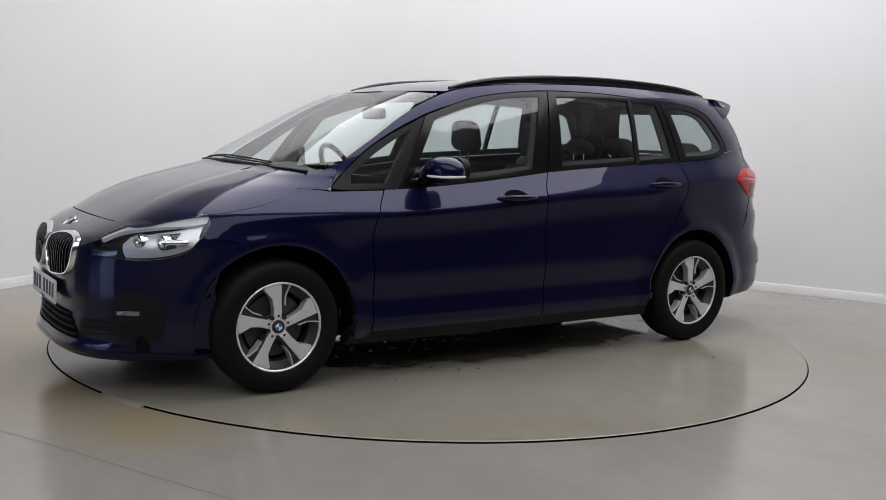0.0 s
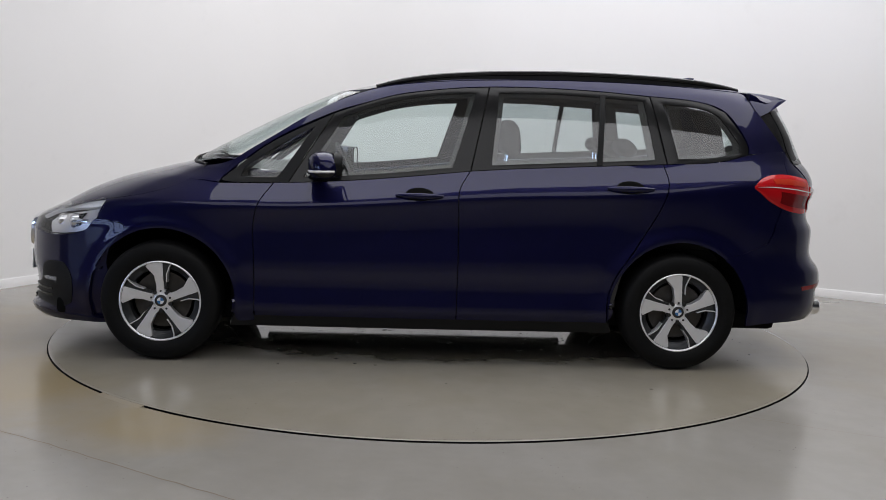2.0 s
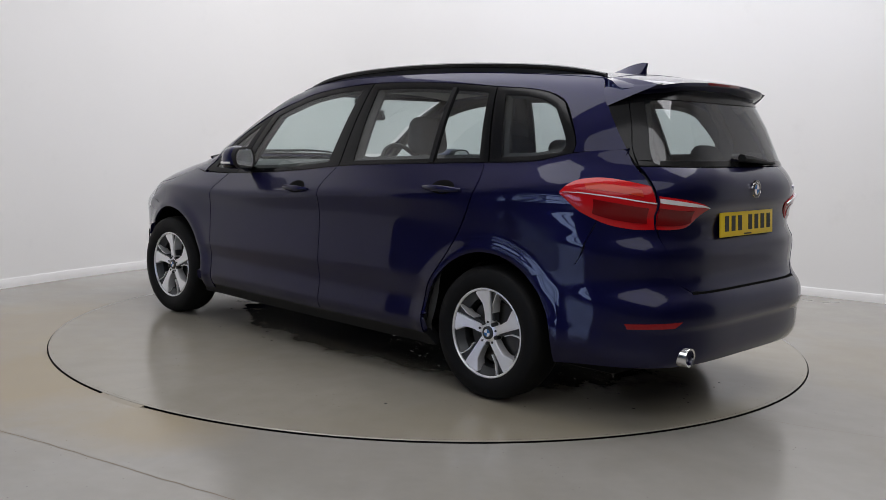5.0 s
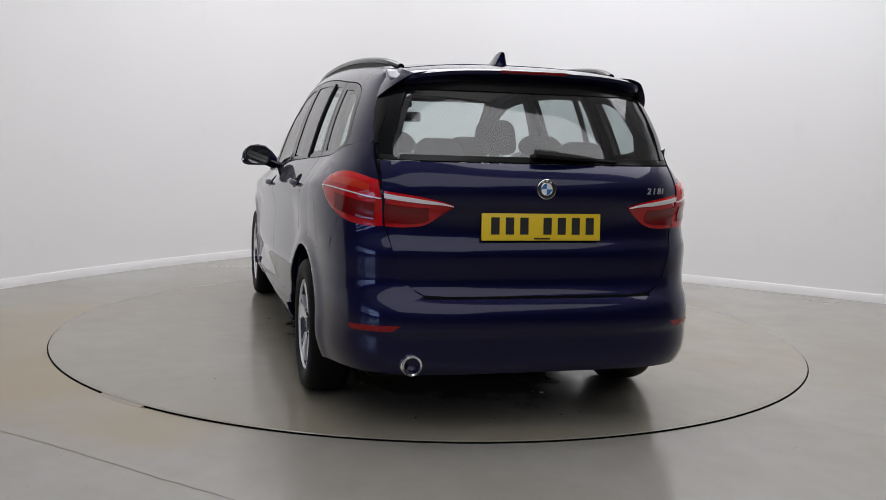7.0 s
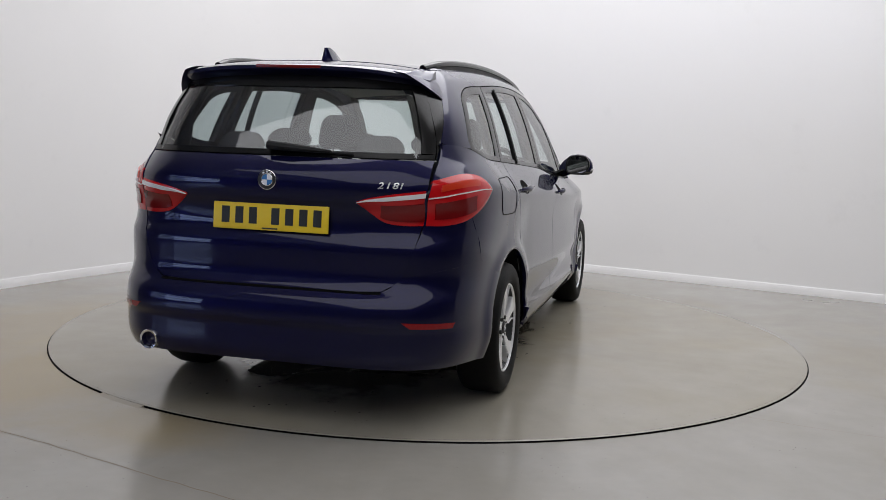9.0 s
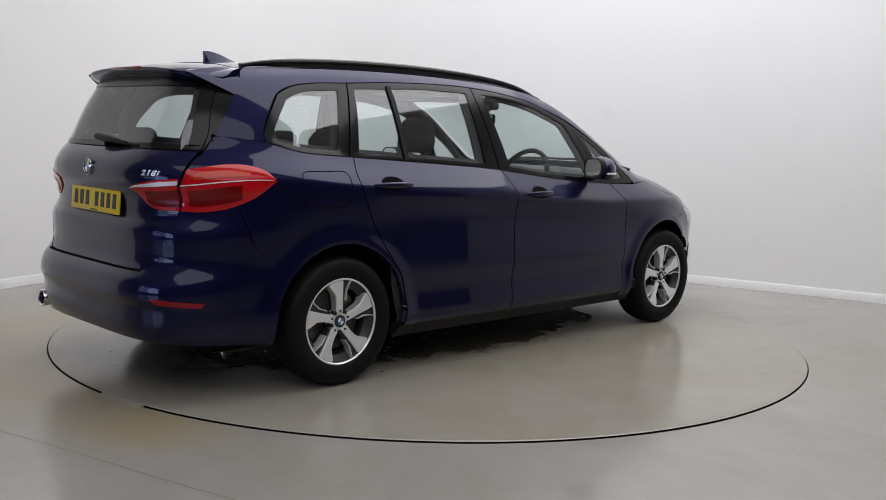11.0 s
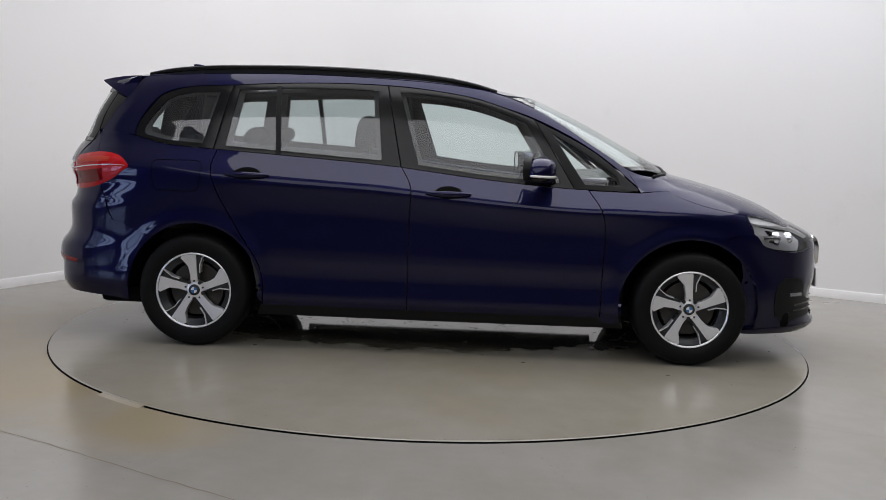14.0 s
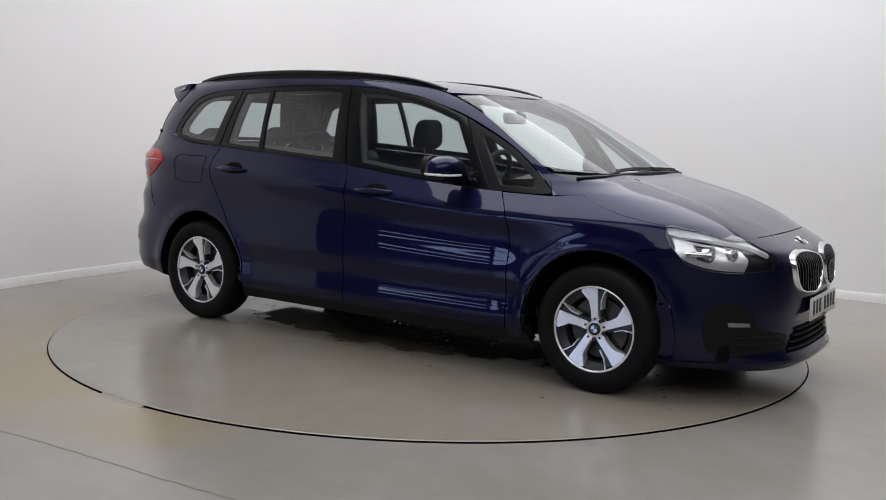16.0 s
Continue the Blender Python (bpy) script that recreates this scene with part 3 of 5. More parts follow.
# side windows: cells of the glazed band, each a black surround with a pane
CELLS = {
    "quarterlight": dict(bottom=[(1.085, 0.963), (1.02, 0.956), (0.735, 0.961)], top=[(1.08, 0.975), (0.835, 1.166), (0.505, 1.332)], right=[(0.735, 0.961), (0.620, 1.150), (0.505, 1.332)], left=[(1.085, 0.963), (1.08, 0.975)],
                         gb=[(0.985, 0.985), (0.79, 0.985)], gt=[(0.97, 1.03), (0.80, 1.15), (0.60, 1.262)], gr=[(0.79, 0.985), (0.60, 1.262)], gl=[(0.985, 0.985), (0.97, 1.03)]),
    "front": dict(bottom=[(0.728, 0.961), (0.435, 0.981), (0.143, 1.008), (-0.232, 1.050)], top=[(0.498, 1.335), (0.311, 1.400), (0.152, 1.445), (-0.146, 1.487), (-0.330, 1.500)], left=[(0.728, 0.961), (0.498, 1.335)], right=[(-0.232, 1.050), (-0.330, 1.500)],
                  gb=[(0.655, 0.990), (0.435, 1.005), (0.143, 1.031), (-0.140, 1.066)], gt=[(0.452, 1.317), (0.311, 1.368), (0.152, 1.415), (-0.10, 1.455), (-0.262, 1.466)], gl=[(0.655, 0.990), (0.452, 1.317)], gr=[(-0.140, 1.066), (-0.262, 1.466)]),
    "rear": dict(bottom=[(-0.240, 1.051), (-0.474, 1.070), (-1.296, 1.118)], top=[(-0.338, 1.501), (-0.60, 1.505), (-0.911, 1.497), (-1.216, 1.478)], left=[(-0.240, 1.051), (-0.338, 1.501)], right=[(-1.296, 1.118), (-1.262, 1.26), (-1.216, 1.478)],
                 gb=[(-0.346, 1.083), (-1.236, 1.137)], gt=[(-0.388, 1.470), (-0.7, 1.474), (-1.182, 1.453)], gl=[(-0.346, 1.083), (-0.388, 1.470)], gr=[(-1.236, 1.137), (-1.182, 1.453)]),
    "quarter": dict(bottom=[(-1.304, 1.119), (-1.587, 1.140), (-1.755, 1.180)], top=[(-1.224, 1.478), (-1.447, 1.464), (-1.560, 1.442), (-1.640, 1.405)], left=[(-1.304, 1.119), (-1.224, 1.478)], right=[(-1.755, 1.180), (-1.758, 1.215), (-1.738, 1.265), (-1.640, 1.405)],
                    gb=[(-1.365, 1.146), (-1.57, 1.160), (-1.700, 1.185)], gt=[(-1.290, 1.440), (-1.447, 1.431), (-1.54, 1.412), (-1.60, 1.385)], gl=[(-1.365, 1.146), (-1.290, 1.440)], gr=[(-1.700, 1.185), (-1.712, 1.215), (-1.69, 1.262), (-1.60, 1.385)]),
}


def ring_border(c, keys, n=14):
    b, r, t, l = (catmull(c[k], n) for k in keys)
    return np.vstack([b[:-1], r[:-1], t[::-1][:-1], l[::-1][:-1]])


def side_windows():
    for nm, c in CELLS.items():
        o = ring_border(c, ("bottom", "right", "top", "left"))
        i = ring_border(c, ("gb", "gr", "gt", "gl"))
        verts, faces = [], []
        m = len(o)
        for p, q in zip(o, i):
            pa, pb = np.array(on_side(p)), np.array(on_side(q))
            pm = np.array(on_side((p + q) / 2))
            verts += [tuple(pa - [0, 0.016, 0]), tuple(pa - [0, 0.002, 0]), tuple(pm - [0, 0.001, 0]), tuple(pb - [0, 0.003, 0]), tuple(pb - [0, 0.03, 0])]
        for k in range(m):
            l = (k + 1) % m
            for s in range(4):
                faces.append((k * 5 + s, k * 5 + s + 1, l * 5 + s + 1, l * 5 + s))
        pair("window_frame", verts, faces, BLACKTRIM if nm == "quarterlight" else BLACKGLOSS, car, "black window surround")
        g = coons(c["gb"], c["gt"], c["gl"], c["gr"], 14, 8)
        v, f = shell(g, on_side, -0.006, 0.0)
        for ob in pair("window_pane", v, f, GLASSDARK if nm in ("rear", "quarter") else GLASS, car, "tinted side window"):
            ob.visible_shadow = False
        # inner trim round the opening, a narrower rounded ring
        if nm != "quarterlight":
            mid = i.mean(0)
            kx, kz = dict(front=(0.94, 0.91), rear=(0.93, 0.90), quarter=(0.87, 0.88))[nm]
            verts, faces = [], []
            for p, q in zip(o, i):
                p = mid + (p - mid) * 1.02
                r = (q - mid) * (kx, kz)
                pa, pb = np.array(on_side(p)), np.array(on_side(mid + r))
                pm = np.array(on_side((p + mid + r) / 2))
                verts += [tuple(pa - [0, 0.022, 0]), tuple(pm - [0, 0.048, 0]), tuple(pb - [0, 0.052, 0]), tuple(pb - [0, 0.036, 0]), tuple(np.array(on_side(q)) - [0, 0.024, 0])]
            for k in range(m):
                l = (k + 1) % m
                for s in range(4):
                    faces.append((k * 5 + s, l * 5 + s, l * 5 + s + 1, k * 5 + s + 1))
            pair("window_lining", verts, faces, TRIMGREY, car, "grey inner window trim")
    # bar between the two panes of the rear door
    for nm, a, b, w, o in (("window_bar", (-0.930, 1.10), (-0.956, 1.478), 0.014, 0.004), ):
        g = coons([(a[0] + w, a[1]), (a[0] - w, a[1])], [(b[0] + w, b[1]), (b[0] - w, b[1])], [(a[0] + w, a[1]), (b[0] + w, b[1])], [(a[0] - w, a[1]), (b[0] - w, b[1])], 3, 8)
        v, f = shell(g, on_side, o, 0.02)
        pair(nm, v, f, BLACKTRIM, car)


# border lines in the side view
ARCH_R = 0.398
ARCH_F = dict(cx=1.385, cz=0.315, rx=0.392, rz=0.392)
ARCH_B = dict(cx=-1.385, cz=0.312, rx=0.385, rz=0.390)
SILL = 0.255


def side_panels():
    # front door, rear door: skin below the glass
    fd = dict(bottom=[(0.893, SILL), (-0.175, SILL)], top=[(0.805, 0.957), (0.735, 0.958), (0.435, 0.977), (0.143, 1.004), (-0.228, 1.046)],
              left=[(0.893, SILL), (0.896, 0.557), (0.903, 0.728), (0.875, 0.853), (0.805, 0.957)], right=[(-0.175, SILL), (-0.175, 0.578), (-0.172, 0.80), (-0.172, 0.945), (-0.228, 1.046)])
    rd = dict(bottom=[(-0.181, SILL), (-0.99, SILL)], top=[(-0.234, 1.047), (-0.474, 1.066), (-1.275, 1.113)],
              left=[(-0.181, SILL), (-0.181, 0.578), (-0.178, 0.80), (-0.178, 0.945), (-0.234, 1.047)],
              right=[(-0.99, SILL), (-0.985, 0.37), (-1.02, 0.50), (-1.137, 0.680), (-1.256, 0.891), (-1.294, 1.022), (-1.275, 1.113)])
    doors = []
    for nm, d in (("front_door", fd), ("rear_door", rd)):
        g = coons(d["bottom"], d["top"], d["left"], d["right"], 36, 64)
        v, f = shell(g, on_side)
        doors.append(pair(nm, v, f, PAINT, car))
    # front wing over the wheel
    bot = arc(**ARCH_F, a0=57, a1=188, n=13) + [(0.985, SILL - 0.03), (0.899, SILL - 0.03)]
    wing = dict(bottom=bot, top=[(1.692, 0.846), (1.63, 0.861), (1.48, 0.892), (1.34, 0.940), (1.26, 0.961), (1.17, 0.957), (1.10, 0.949), (1.00, 0.950), (0.815, 0.953)],
                left=[bot[0], (1.585, 0.715), (1.66, 0.735), (1.732, 0.747), (1.692, 0.846)],
                right=[(0.899, SILL - 0.03), (0.902, 0.557), (0.909, 0.728), (0.881, 0.853), (0.815, 0.953)])
    g = coons(wing["bottom"], wing["top"], wing["left"], wing["right"], 80, 40)
    v, f = shell(g, on_side, 0, 0.02)
    pair("front_wing", v, f, PAINT, car)
    # top of the wing between bonnet and windscreen
    g = coons([(1.262, 0.963), (1.18, 0.961), (1.102, 0.954)], [(1.174, 1.035), (1.097, 1.048), (1.024, 1.074)], [(1.262, 0.963), (1.222, 0.996), (1.174, 1.035)], [(1.102, 0.954), (1.066, 1.01), (1.024, 1.074)], 14, 12)
    v, f = shell(g, on_side, 0, 0.02)
    pair("wing_top", v, f, PAINT, car)
    # quarter panel over the rear wheel
    q = dict(bottom=[(-0.998, SILL)] + arc(**ARCH_B, a0=6, a1=128, n=13), top=[(-1.281, 1.113), (-1.587, 1.135), (-1.775, 1.180), (-1.93, 1.20), (-1.99, 1.20)],
             left=[(-0.998, SILL), (-0.993, 0.37), (-1.028, 0.50), (-1.145, 0.680), (-1.263, 0.891), (-1.300, 1.022), (-1.281, 1.113)],
             right=[arc(**ARCH_B, a0=128, a1=128, n=1)[0], (-1.75, 0.655), (-1.858, 0.70), (-1.90, 0.80), (-1.93, 0.87), (-1.98, 1.05), (-1.99, 1.20)])
    g = coons(q["bottom"], q["top"], q["left"], q["right"], 60, 60)
    v, f = shell(g, on_side, 0, 0.02)
    pair("rear_wing", v, f, PAINT, car)
    # sill
    g = coons([(1.03, 0.185), (-1.03, 0.185)], [(1.0, SILL - 0.004), (-1.0, SILL - 0.004)], [(1.03, 0.185), (1.0, SILL - 0.004)], [(-1.03, 0.185), (-1.0, SILL - 0.004)], 30, 6)
    v, f = shell(g, on_side, -0.008, 0.05)
    pair("sill", v, f, BLACKTRIM, car, "black plastic sill")
    # roof side: pillar of the windscreen, rail over the doors, rear pillar
    lower = catmull([(1.10, 0.952), (1.095, 0.966), (0.84, 1.172), (0.51, 1.340), (0.311, 1.405), (0.152, 1.450), (-0.146, 1.492), (-0.34, 1.506), (-0.60, 1.510), (-0.911, 1.502), (-1.220, 1.483), (-1.447, 1.469), (-1.565, 1.447), (-1.648, 1.408), (-1.745, 1.268), (-1.765, 1.215), (-1.762, 1.184)], 90)
    upper = catmull([(1.020, 1.078), (0.94, 1.133), (0.813, 1.212), (0.663, 1.308), (0.508, 1.392), (0.335, 1.460), (0.18, 1.497), (-0.10, 1.534), (-0.34, 1.545), (-0.60, 1.552), (-0.911, 1.555), (-1.25, 1.549), (-1.55, 1.538), (-1.76, 1.522), (-1.80, 1.47), (-1.86, 1.38), (-1.94, 1.27), (-1.985, 1.204)], 90)
    g = np.stack([lower + (upper - lower) * k for k in np.linspace(0, 1, 8)], 0)
    v, f = shell(g, on_side, 0, 0.02)
    pair("roof_frame", v, f, PAINT, car)


def welded(name, patches, material, depth, label=""):
    """Several patches as one panel, with a rim turned in along its border."""
    bm = bmesh.new()
    for v, f in patches:
        vs = [bm.verts.new(p) for p in v]
        for q in f:
            try:
                bm.faces.new([vs[i] for i in q])
            except ValueError:
                pass
    bmesh.ops.remove_doubles(bm, verts=bm.verts, dist=0.0015)
    bmesh.ops.recalc_face_normals(bm, faces=bm.faces)
    bm.normal_update()
    mid = sum((f.normal.dot(f.calc_center_median() - Vector((0, 0, 0.6))) for f in bm.faces), 0.0)
    if mid < 0:
        bmesh.ops.reverse_faces(bm, faces=bm.faces)
        bm.normal_update()
    rim = [e for e in bm.edges if e.is_boundary]
    nor = {v: v.normal.copy() for e in rim for v in e.verts}
    ext = bmesh.ops.extrude_edge_only(bm, edges=rim)["geom"]
    old = list(nor.items())
    for v in [g for g in ext if isinstance(g, bmesh.types.BMVert)]:
        near = min(old, key=lambda p: (p[0].co - v.co).length_squared)
        v.co -= near[1] * depth
    bmesh.ops.recalc_face_normals(bm, faces=bm.faces)
    return part(name, bm, material, car, label)


def ws(x, z, end=1):
    return (wrap_s(end, x, z), z)


# border of the headlamp on the corner, as x and z
HL_B = [(2.158, 0.655), (2.05, 0.640), (1.955, 0.641), (1.855, 0.657), (1.79, 0.685), (1.737, 0.742)]
HL_T = [(2.150, 0.700), (2.075, 0.752), (2.0, 0.787), (1.85, 0.834), (1.77, 0.848), (1.692, 0.846)]
HL_L = [(2.158, 0.655), (2.156, 0.68), (2.150, 0.700)]
HL_R = [(1.737, 0.742), (1.700, 0.80), (1.692, 0.846)]


def front_end():
    w = on_wrap(1)
    s1 = wrap_s(1, 2.158, 0.655)
    a = [ws(x, z) for x, z in arc(**ARCH_F, a0=-14, a1=57, n=8)]
    zt = [(0.0, zsurf(2.056, 0.0)), ws(2.050, zsurf(2.050, 0.24)), ws(2.035, zsurf(2.035, 0.385)), ws(1.985, 0.792)]
    lo = coons([(0, 0.172), (s1 * 0.5, 0.170), (s1, 0.170)], [(0, 0.655), (s1, 0.655)], [(0, 0.172), (0, 0.655)], [(s1, 0.170), (s1, 0.655)], 22, 30)
    up = coons([(0, 0.655), (s1, 0.655)], zt, [(0, 0.655), (0, 0.72), zt[0]], [(s1, 0.655), ws(2.156, 0.68), ws(2.15, 0.70), ws(2.075, 0.752), zt[3]], 22, 14)
    co = coons([(s1, 0.170), (0.62, 0.175), (0.8, 0.19), a[0]], [ws(*p) for p in HL_B] + [ws(1.66, 0.731), ws(1.585, 0.712), a[-1]], [(s1, 0.170), (s1, 0.655)], a, 36, 30)
    patches = []
    for g in (lo, up, co):
        v, f = shell(g, w, 0, 0.0)
        patches += [(v, f), mirrored(v, f)]
    welded("front_bumper", patches, PAINT, 0.02)
    # bonnet
    edge = [(2.050, 0.0), (2.045, 0.24), (2.03, 0.385), (1.98, 0.570), (1.845, 0.672), (1.70, 0.752)]
    side = [(1.70, 0.752), (1.63, 0.777), (1.48, 0.796), (1.355, 0.785), (1.28, 0.762), (1.226, 0.727), (1.180, 0.684)]
    back = [(1.30, 0.0), (1.298, 0.24), (1.266, 0.545), (1.180, 0.684)]
    g = coons([(2.050, 0.0), (1.30, 0.0)], side, edge, back, 44, 34)

    def crest(p):
        # two raised lines run from the screen to the nose
        x, y, z = on_bonnet(p)
        line = 0.34 + 0.10 * (x - 1.2) / 0.8
        k = (abs(y) - line) / 0.055
        fade = max(0.0, min(1.0, (x - 1.25) / 0.2)) * max(0.0, min(1.0, (2.05 - x) / 0.2))
        return (x, y, z + 0.007 * fade * (1 / (1 + math.exp(-k * 3))) * math.exp(-max(0, abs(y) - line) * 3.0))
    v, f = shell(g, crest, 0, 0.0)
    welded("bonnet", [(v, f), mirrored(v, f)], PAINT, 0.02)


def glass_ends():
    # windscreen
    zs = np.linspace(1.052, 1.497, 16)
    yl = [ysurf(*p) - 0.012 for p in catmull([(1.022, 1.074), (0.94, 1.131), (0.813, 1.210), (0.663, 1.306), (0.508, 1.390), (0.335, 1.458)], 16)]
    zz = [p[1] for p in catmull([(1.022, 1.074), (0.94, 1.131), (0.813, 1.210), (0.663, 1.306), (0.508, 1.390), (0.335, 1.458)], 16)]
    g = np.array([[(y * k, z + 0.018 * (1 - k * k) * (j / 15) - 0.014 * (1 - k * k) * (1 - j / 15)) for k in np.linspace(-1, 1, 25)] for j, (y, z) in enumerate(zip(yl, zz))])
    v, f = shell(g, on_front, -0.003, 0.0)
    ob = mesh_ob("windscreen", v, f, GLASS, car, "clear windscreen")
    ob.visible_shadow = False
    # rear window
    wl = [(1.140, 0.655), (1.22, 0.645), (1.33, 0.610), (1.42, 0.570), (1.475, 0.525)]
    g = np.array([[(y * k, z) for k in np.linspace(-1, 1, 21)] for z, y in wl])
    v, f = shell(g, on_rear, -0.004, 0.0)
    ob = mesh_ob("rear_window", v, f, GLASSDARK, car, "tinted rear window")
    ob.visible_shadow = False
    # black border printed inside the rear window
    for s in (1, -1):
        g = np.array([[(s * (y - 0.07 * k + 0.008), z) for k in np.linspace(0, 1, 4)] for z, y in wl])
        v, f = shell(g, on_rear, -0.012, 0.004)
        mesh_ob("window_border", v, f, BLACKTRIM, ob)
    g = np.array([[(y * k, z) for k in np.linspace(-0.87, 0.87, 15)] for z, y in ((1.432, 0.563), (1.475, 0.525))])
    v, f = shell(g, on_rear, -0.013, 0.004)
    mesh_ob("window_border", v, f, BLACKTRIM, ob)


def roof_panel():
    xs = np.linspace(0.33, -1.80, 40)
    rows = []
    for x in xs:
        w = ysurf(x, edge_z(x)) + 0.004
        rows.append([(x + 0.15 * (1 - k * k) * max(0, (x + 0.3) / 0.6), w * k) for k in np.linspace(-1, 1, 25)])
    v, f = shell(np.array(rows), on_roof, 0, 0.02)
    mesh_ob("roof", v, f, PAINT, car)
    # rails
    for s in (1, -1):
        pts = [(x, s * (ysurf(x, edge_z(x)) - 0.035), edge_z(x) + h * 0.78) for x, h in ((0.28, 0.004), (0.16, 0.020), (0.0, 0.033), (-0.3, 0.043), (-0.7, 0.047), (-1.1, 0.046), (-1.45, 0.041), (-1.62, 0.030), (-1.75, 0.010))]
        v, f = tube(catmull(pts, 40), 0.017, 10, 0.9)
        rail = mesh_ob("roof_rail", v, f, BLACKGLOSS, car, "black roof rail")
        # solid foot of the rail down to the roof
        run = catmull(pts, 40)
        v, f = [], []
        for x, y, z in run:
            v += [(x, y - 0.009, z), (x, y + 0.009, z), (x, y + 0.011, edge_z(x) - 0.03), (x, y - 0.011, edge_z(x) - 0.03)]
        for k in range(len(run) - 1):
            f += [(k * 4 + j, k * 4 + (j + 1) % 4, k * 4 + 4 + (j + 1) % 4, k * 4 + 4 + j) for j in range(4)]
        mesh_ob("rail_foot", v, f, BLACKTRIM, rail)


def tailgate():
    # lower skin of the tailgate
    g = coons([(-0.50, 0.598), (-0.3, 0.590), (0, 0.588), (0.3, 0.590), (0.50, 0.598)], [(-0.655, 1.132), (0, 1.132), (0.655, 1.132)],
              [(-0.50, 0.598), (-0.575, 0.65), (-0.635, 0.86), (-0.655, 1.0), (-0.655, 1.132)], [(0.50, 0.598), (0.575, 0.65), (0.635, 0.86), (0.655, 1.0), (0.655, 1.132)], 34, 30)
    v, f = shell(g, on_rear)
    mesh_ob("tailgate", v, f, PAINT, car)
    # rear bumper with its corners up to the lamps
    w = on_wrap(-1)
    rs = lambda y, z: ws(xsurf(y, z, -1), z, -1)
    a = [ws(x, z, -1) for x, z in arc(**ARCH_B, a0=192, a1=128, n=8)]
    a[0] = (a[0][0], 0.25)
    R0 = rs(0.58, 0.655)
    seam = [R0, ws(-2.05, 0.69, -1), ws(-1.858, 0.70, -1)]
    bot = [(0.0, 0.275), (0.4, 0.27), (0.7, 0.262), (a[0][0], 0.25)]
    sb = 0.5
    g1 = coons([(0.0, 0.275), (0.3, 0.272), (sb, 0.268)], [(0.0, 0.584), rs(0.3, 0.586), rs(0.50, 0.594), R0], [(0, 0.275), (0, 0.584)], [(sb, 0.268), R0], 26, 26)
    g2 = coons([(sb, 0.268), (0.7, 0.262), (a[0][0], 0.25)], seam + [ws(-1.75, 0.655, -1), a[-1]], [(sb, 0.268), R0], a, 31, 26)
    L = [ws(x, z, -1) for x, z in ((-1.864, 0.70), (-1.906, 0.80), (-1.936, 0.87), (-1.986, 1.05), (-1.996, 1.20))]
    R = [rs(y, z) for y, z in ((0.58, 0.655), (0.60, 0.72), (0.64, 0.86), (0.66, 1.0), (0.662, 1.20))]
    g3 = coons(seam[::-1], [L[-1], R[-1]], L, R, 21, 22)
    patches = []
    for g in (g1, g2, g3):
        v, f = shell(g, w, 0.002, 0.0)
        patches += [(v, f), mirrored(v, f)]
    welded("rear_bumper", patches, PAINT, 0.02)
    # side of the rear window
    L = [(wrap_s(-1, x, z), z) for x, z in ((-1.985, 1.204), (-1.94, 1.27), (-1.86, 1.38), (-1.81, 1.46), (-1.80, 1.50))]
    R = [(wrap_s(-1, xsurf(y, z, -1), z), z) for y, z in ((0.66, 1.14), (0.647, 1.22), (0.612, 1.33), (0.572, 1.42), (0.53, 1.485))]
    g = coons([L[0], R[0]], [L[-1], R[-1]], L, R, 8, 16)
    v, f = shell(g, w, -0.001, 0.01)
    pair("rear_pillar_trim", v, f, BLACKGLOSS, car, "gloss black blade beside the rear window")
    # spoiler
    verts, faces = [], []
    ys = np.linspace(-0.580, 0.580, 37)
    for y in ys:
        k = abs(y) / 0.580
        tip = -2.078 + 0.025 * k ** 2 + 0.16 * k ** 10
        zc = zroof(-1.80, y) - 0.002
        zt = 1.522 - 0.045 * k ** 3
        und = 1.470 - 0.036 * k ** 2
        prof = [(-1.80, zc), (-1.80 + (tip + 1.80) * 0.4, zc * 0.55 + zt * 0.45 + 0.004), (tip + 0.03, zt + 0.004), (tip, zt - 0.006), (tip + 0.004, zt - 0.020), (tip + 0.04, und + 0.008), (-1.80 + (tip + 1.80) * 0.35, und), (-1.80, und - 0.004)]
        verts += [(x, y, z) for x, z in prof]
    m = 8
    for i in range(len(ys) - 1):
        for j in range(m):
            l = (j + 1) % m
            faces.append((i * m + j, (i + 1) * m + j, (i + 1) * m + l, i * m + l))
    faces += [tuple(range(m)), tuple((len(ys) - 1) * m + j for j in range(m))[::-1]]
    sp = mesh_ob("spoiler", verts, faces, PAINT, car, "roof spoiler over the rear window")
    # cheeks that carry the flank on into the spoiler's tip
    edge = catmull([(-1.800, 1.524), (-1.803, 1.470), (-1.826, 1.425), (-1.850, 1.392)], 12)
    tip = Vector((-2.035, 0.515, 1.491))
    verts, faces, m = [], [], 14
    for x, z in edge:
        p = Vector((x, ysurf(x, z) + 0.004, z))
        for k in np.linspace(0, 1, m):
            q = p.lerp(tip, k)
            q.y += 0.040 * k * (1 - k) + 0.012 * k * (1 - k) * (1.53 - z) / 0.13
            q.z += (0.030 if z > 1.5 else -0.012) * k * (1 - k)
            verts.append(tuple(q))
    n = len(edge)
    for a in range(n - 1):
        for b in range(m - 1):
            faces.append((a * m + b, a * m + b + 1, (a + 1) * m + b + 1, (a + 1) * m + b))
    # turned-in lower border
    base = len(verts)
    verts += [(x + 0.01, y - 0.06, z + 0.012) for x, y, z in verts[(n - 1) * m:n * m]]
    faces += [((n - 1) * m + b, (n - 1) * m + b + 1, base + b + 1, base + b) for b in range(m - 1)]
    for vv, ff in ((verts, faces), mirrored(verts, faces)):
        mesh_ob("spoiler_cheek", vv, ff, PAINT, sp)


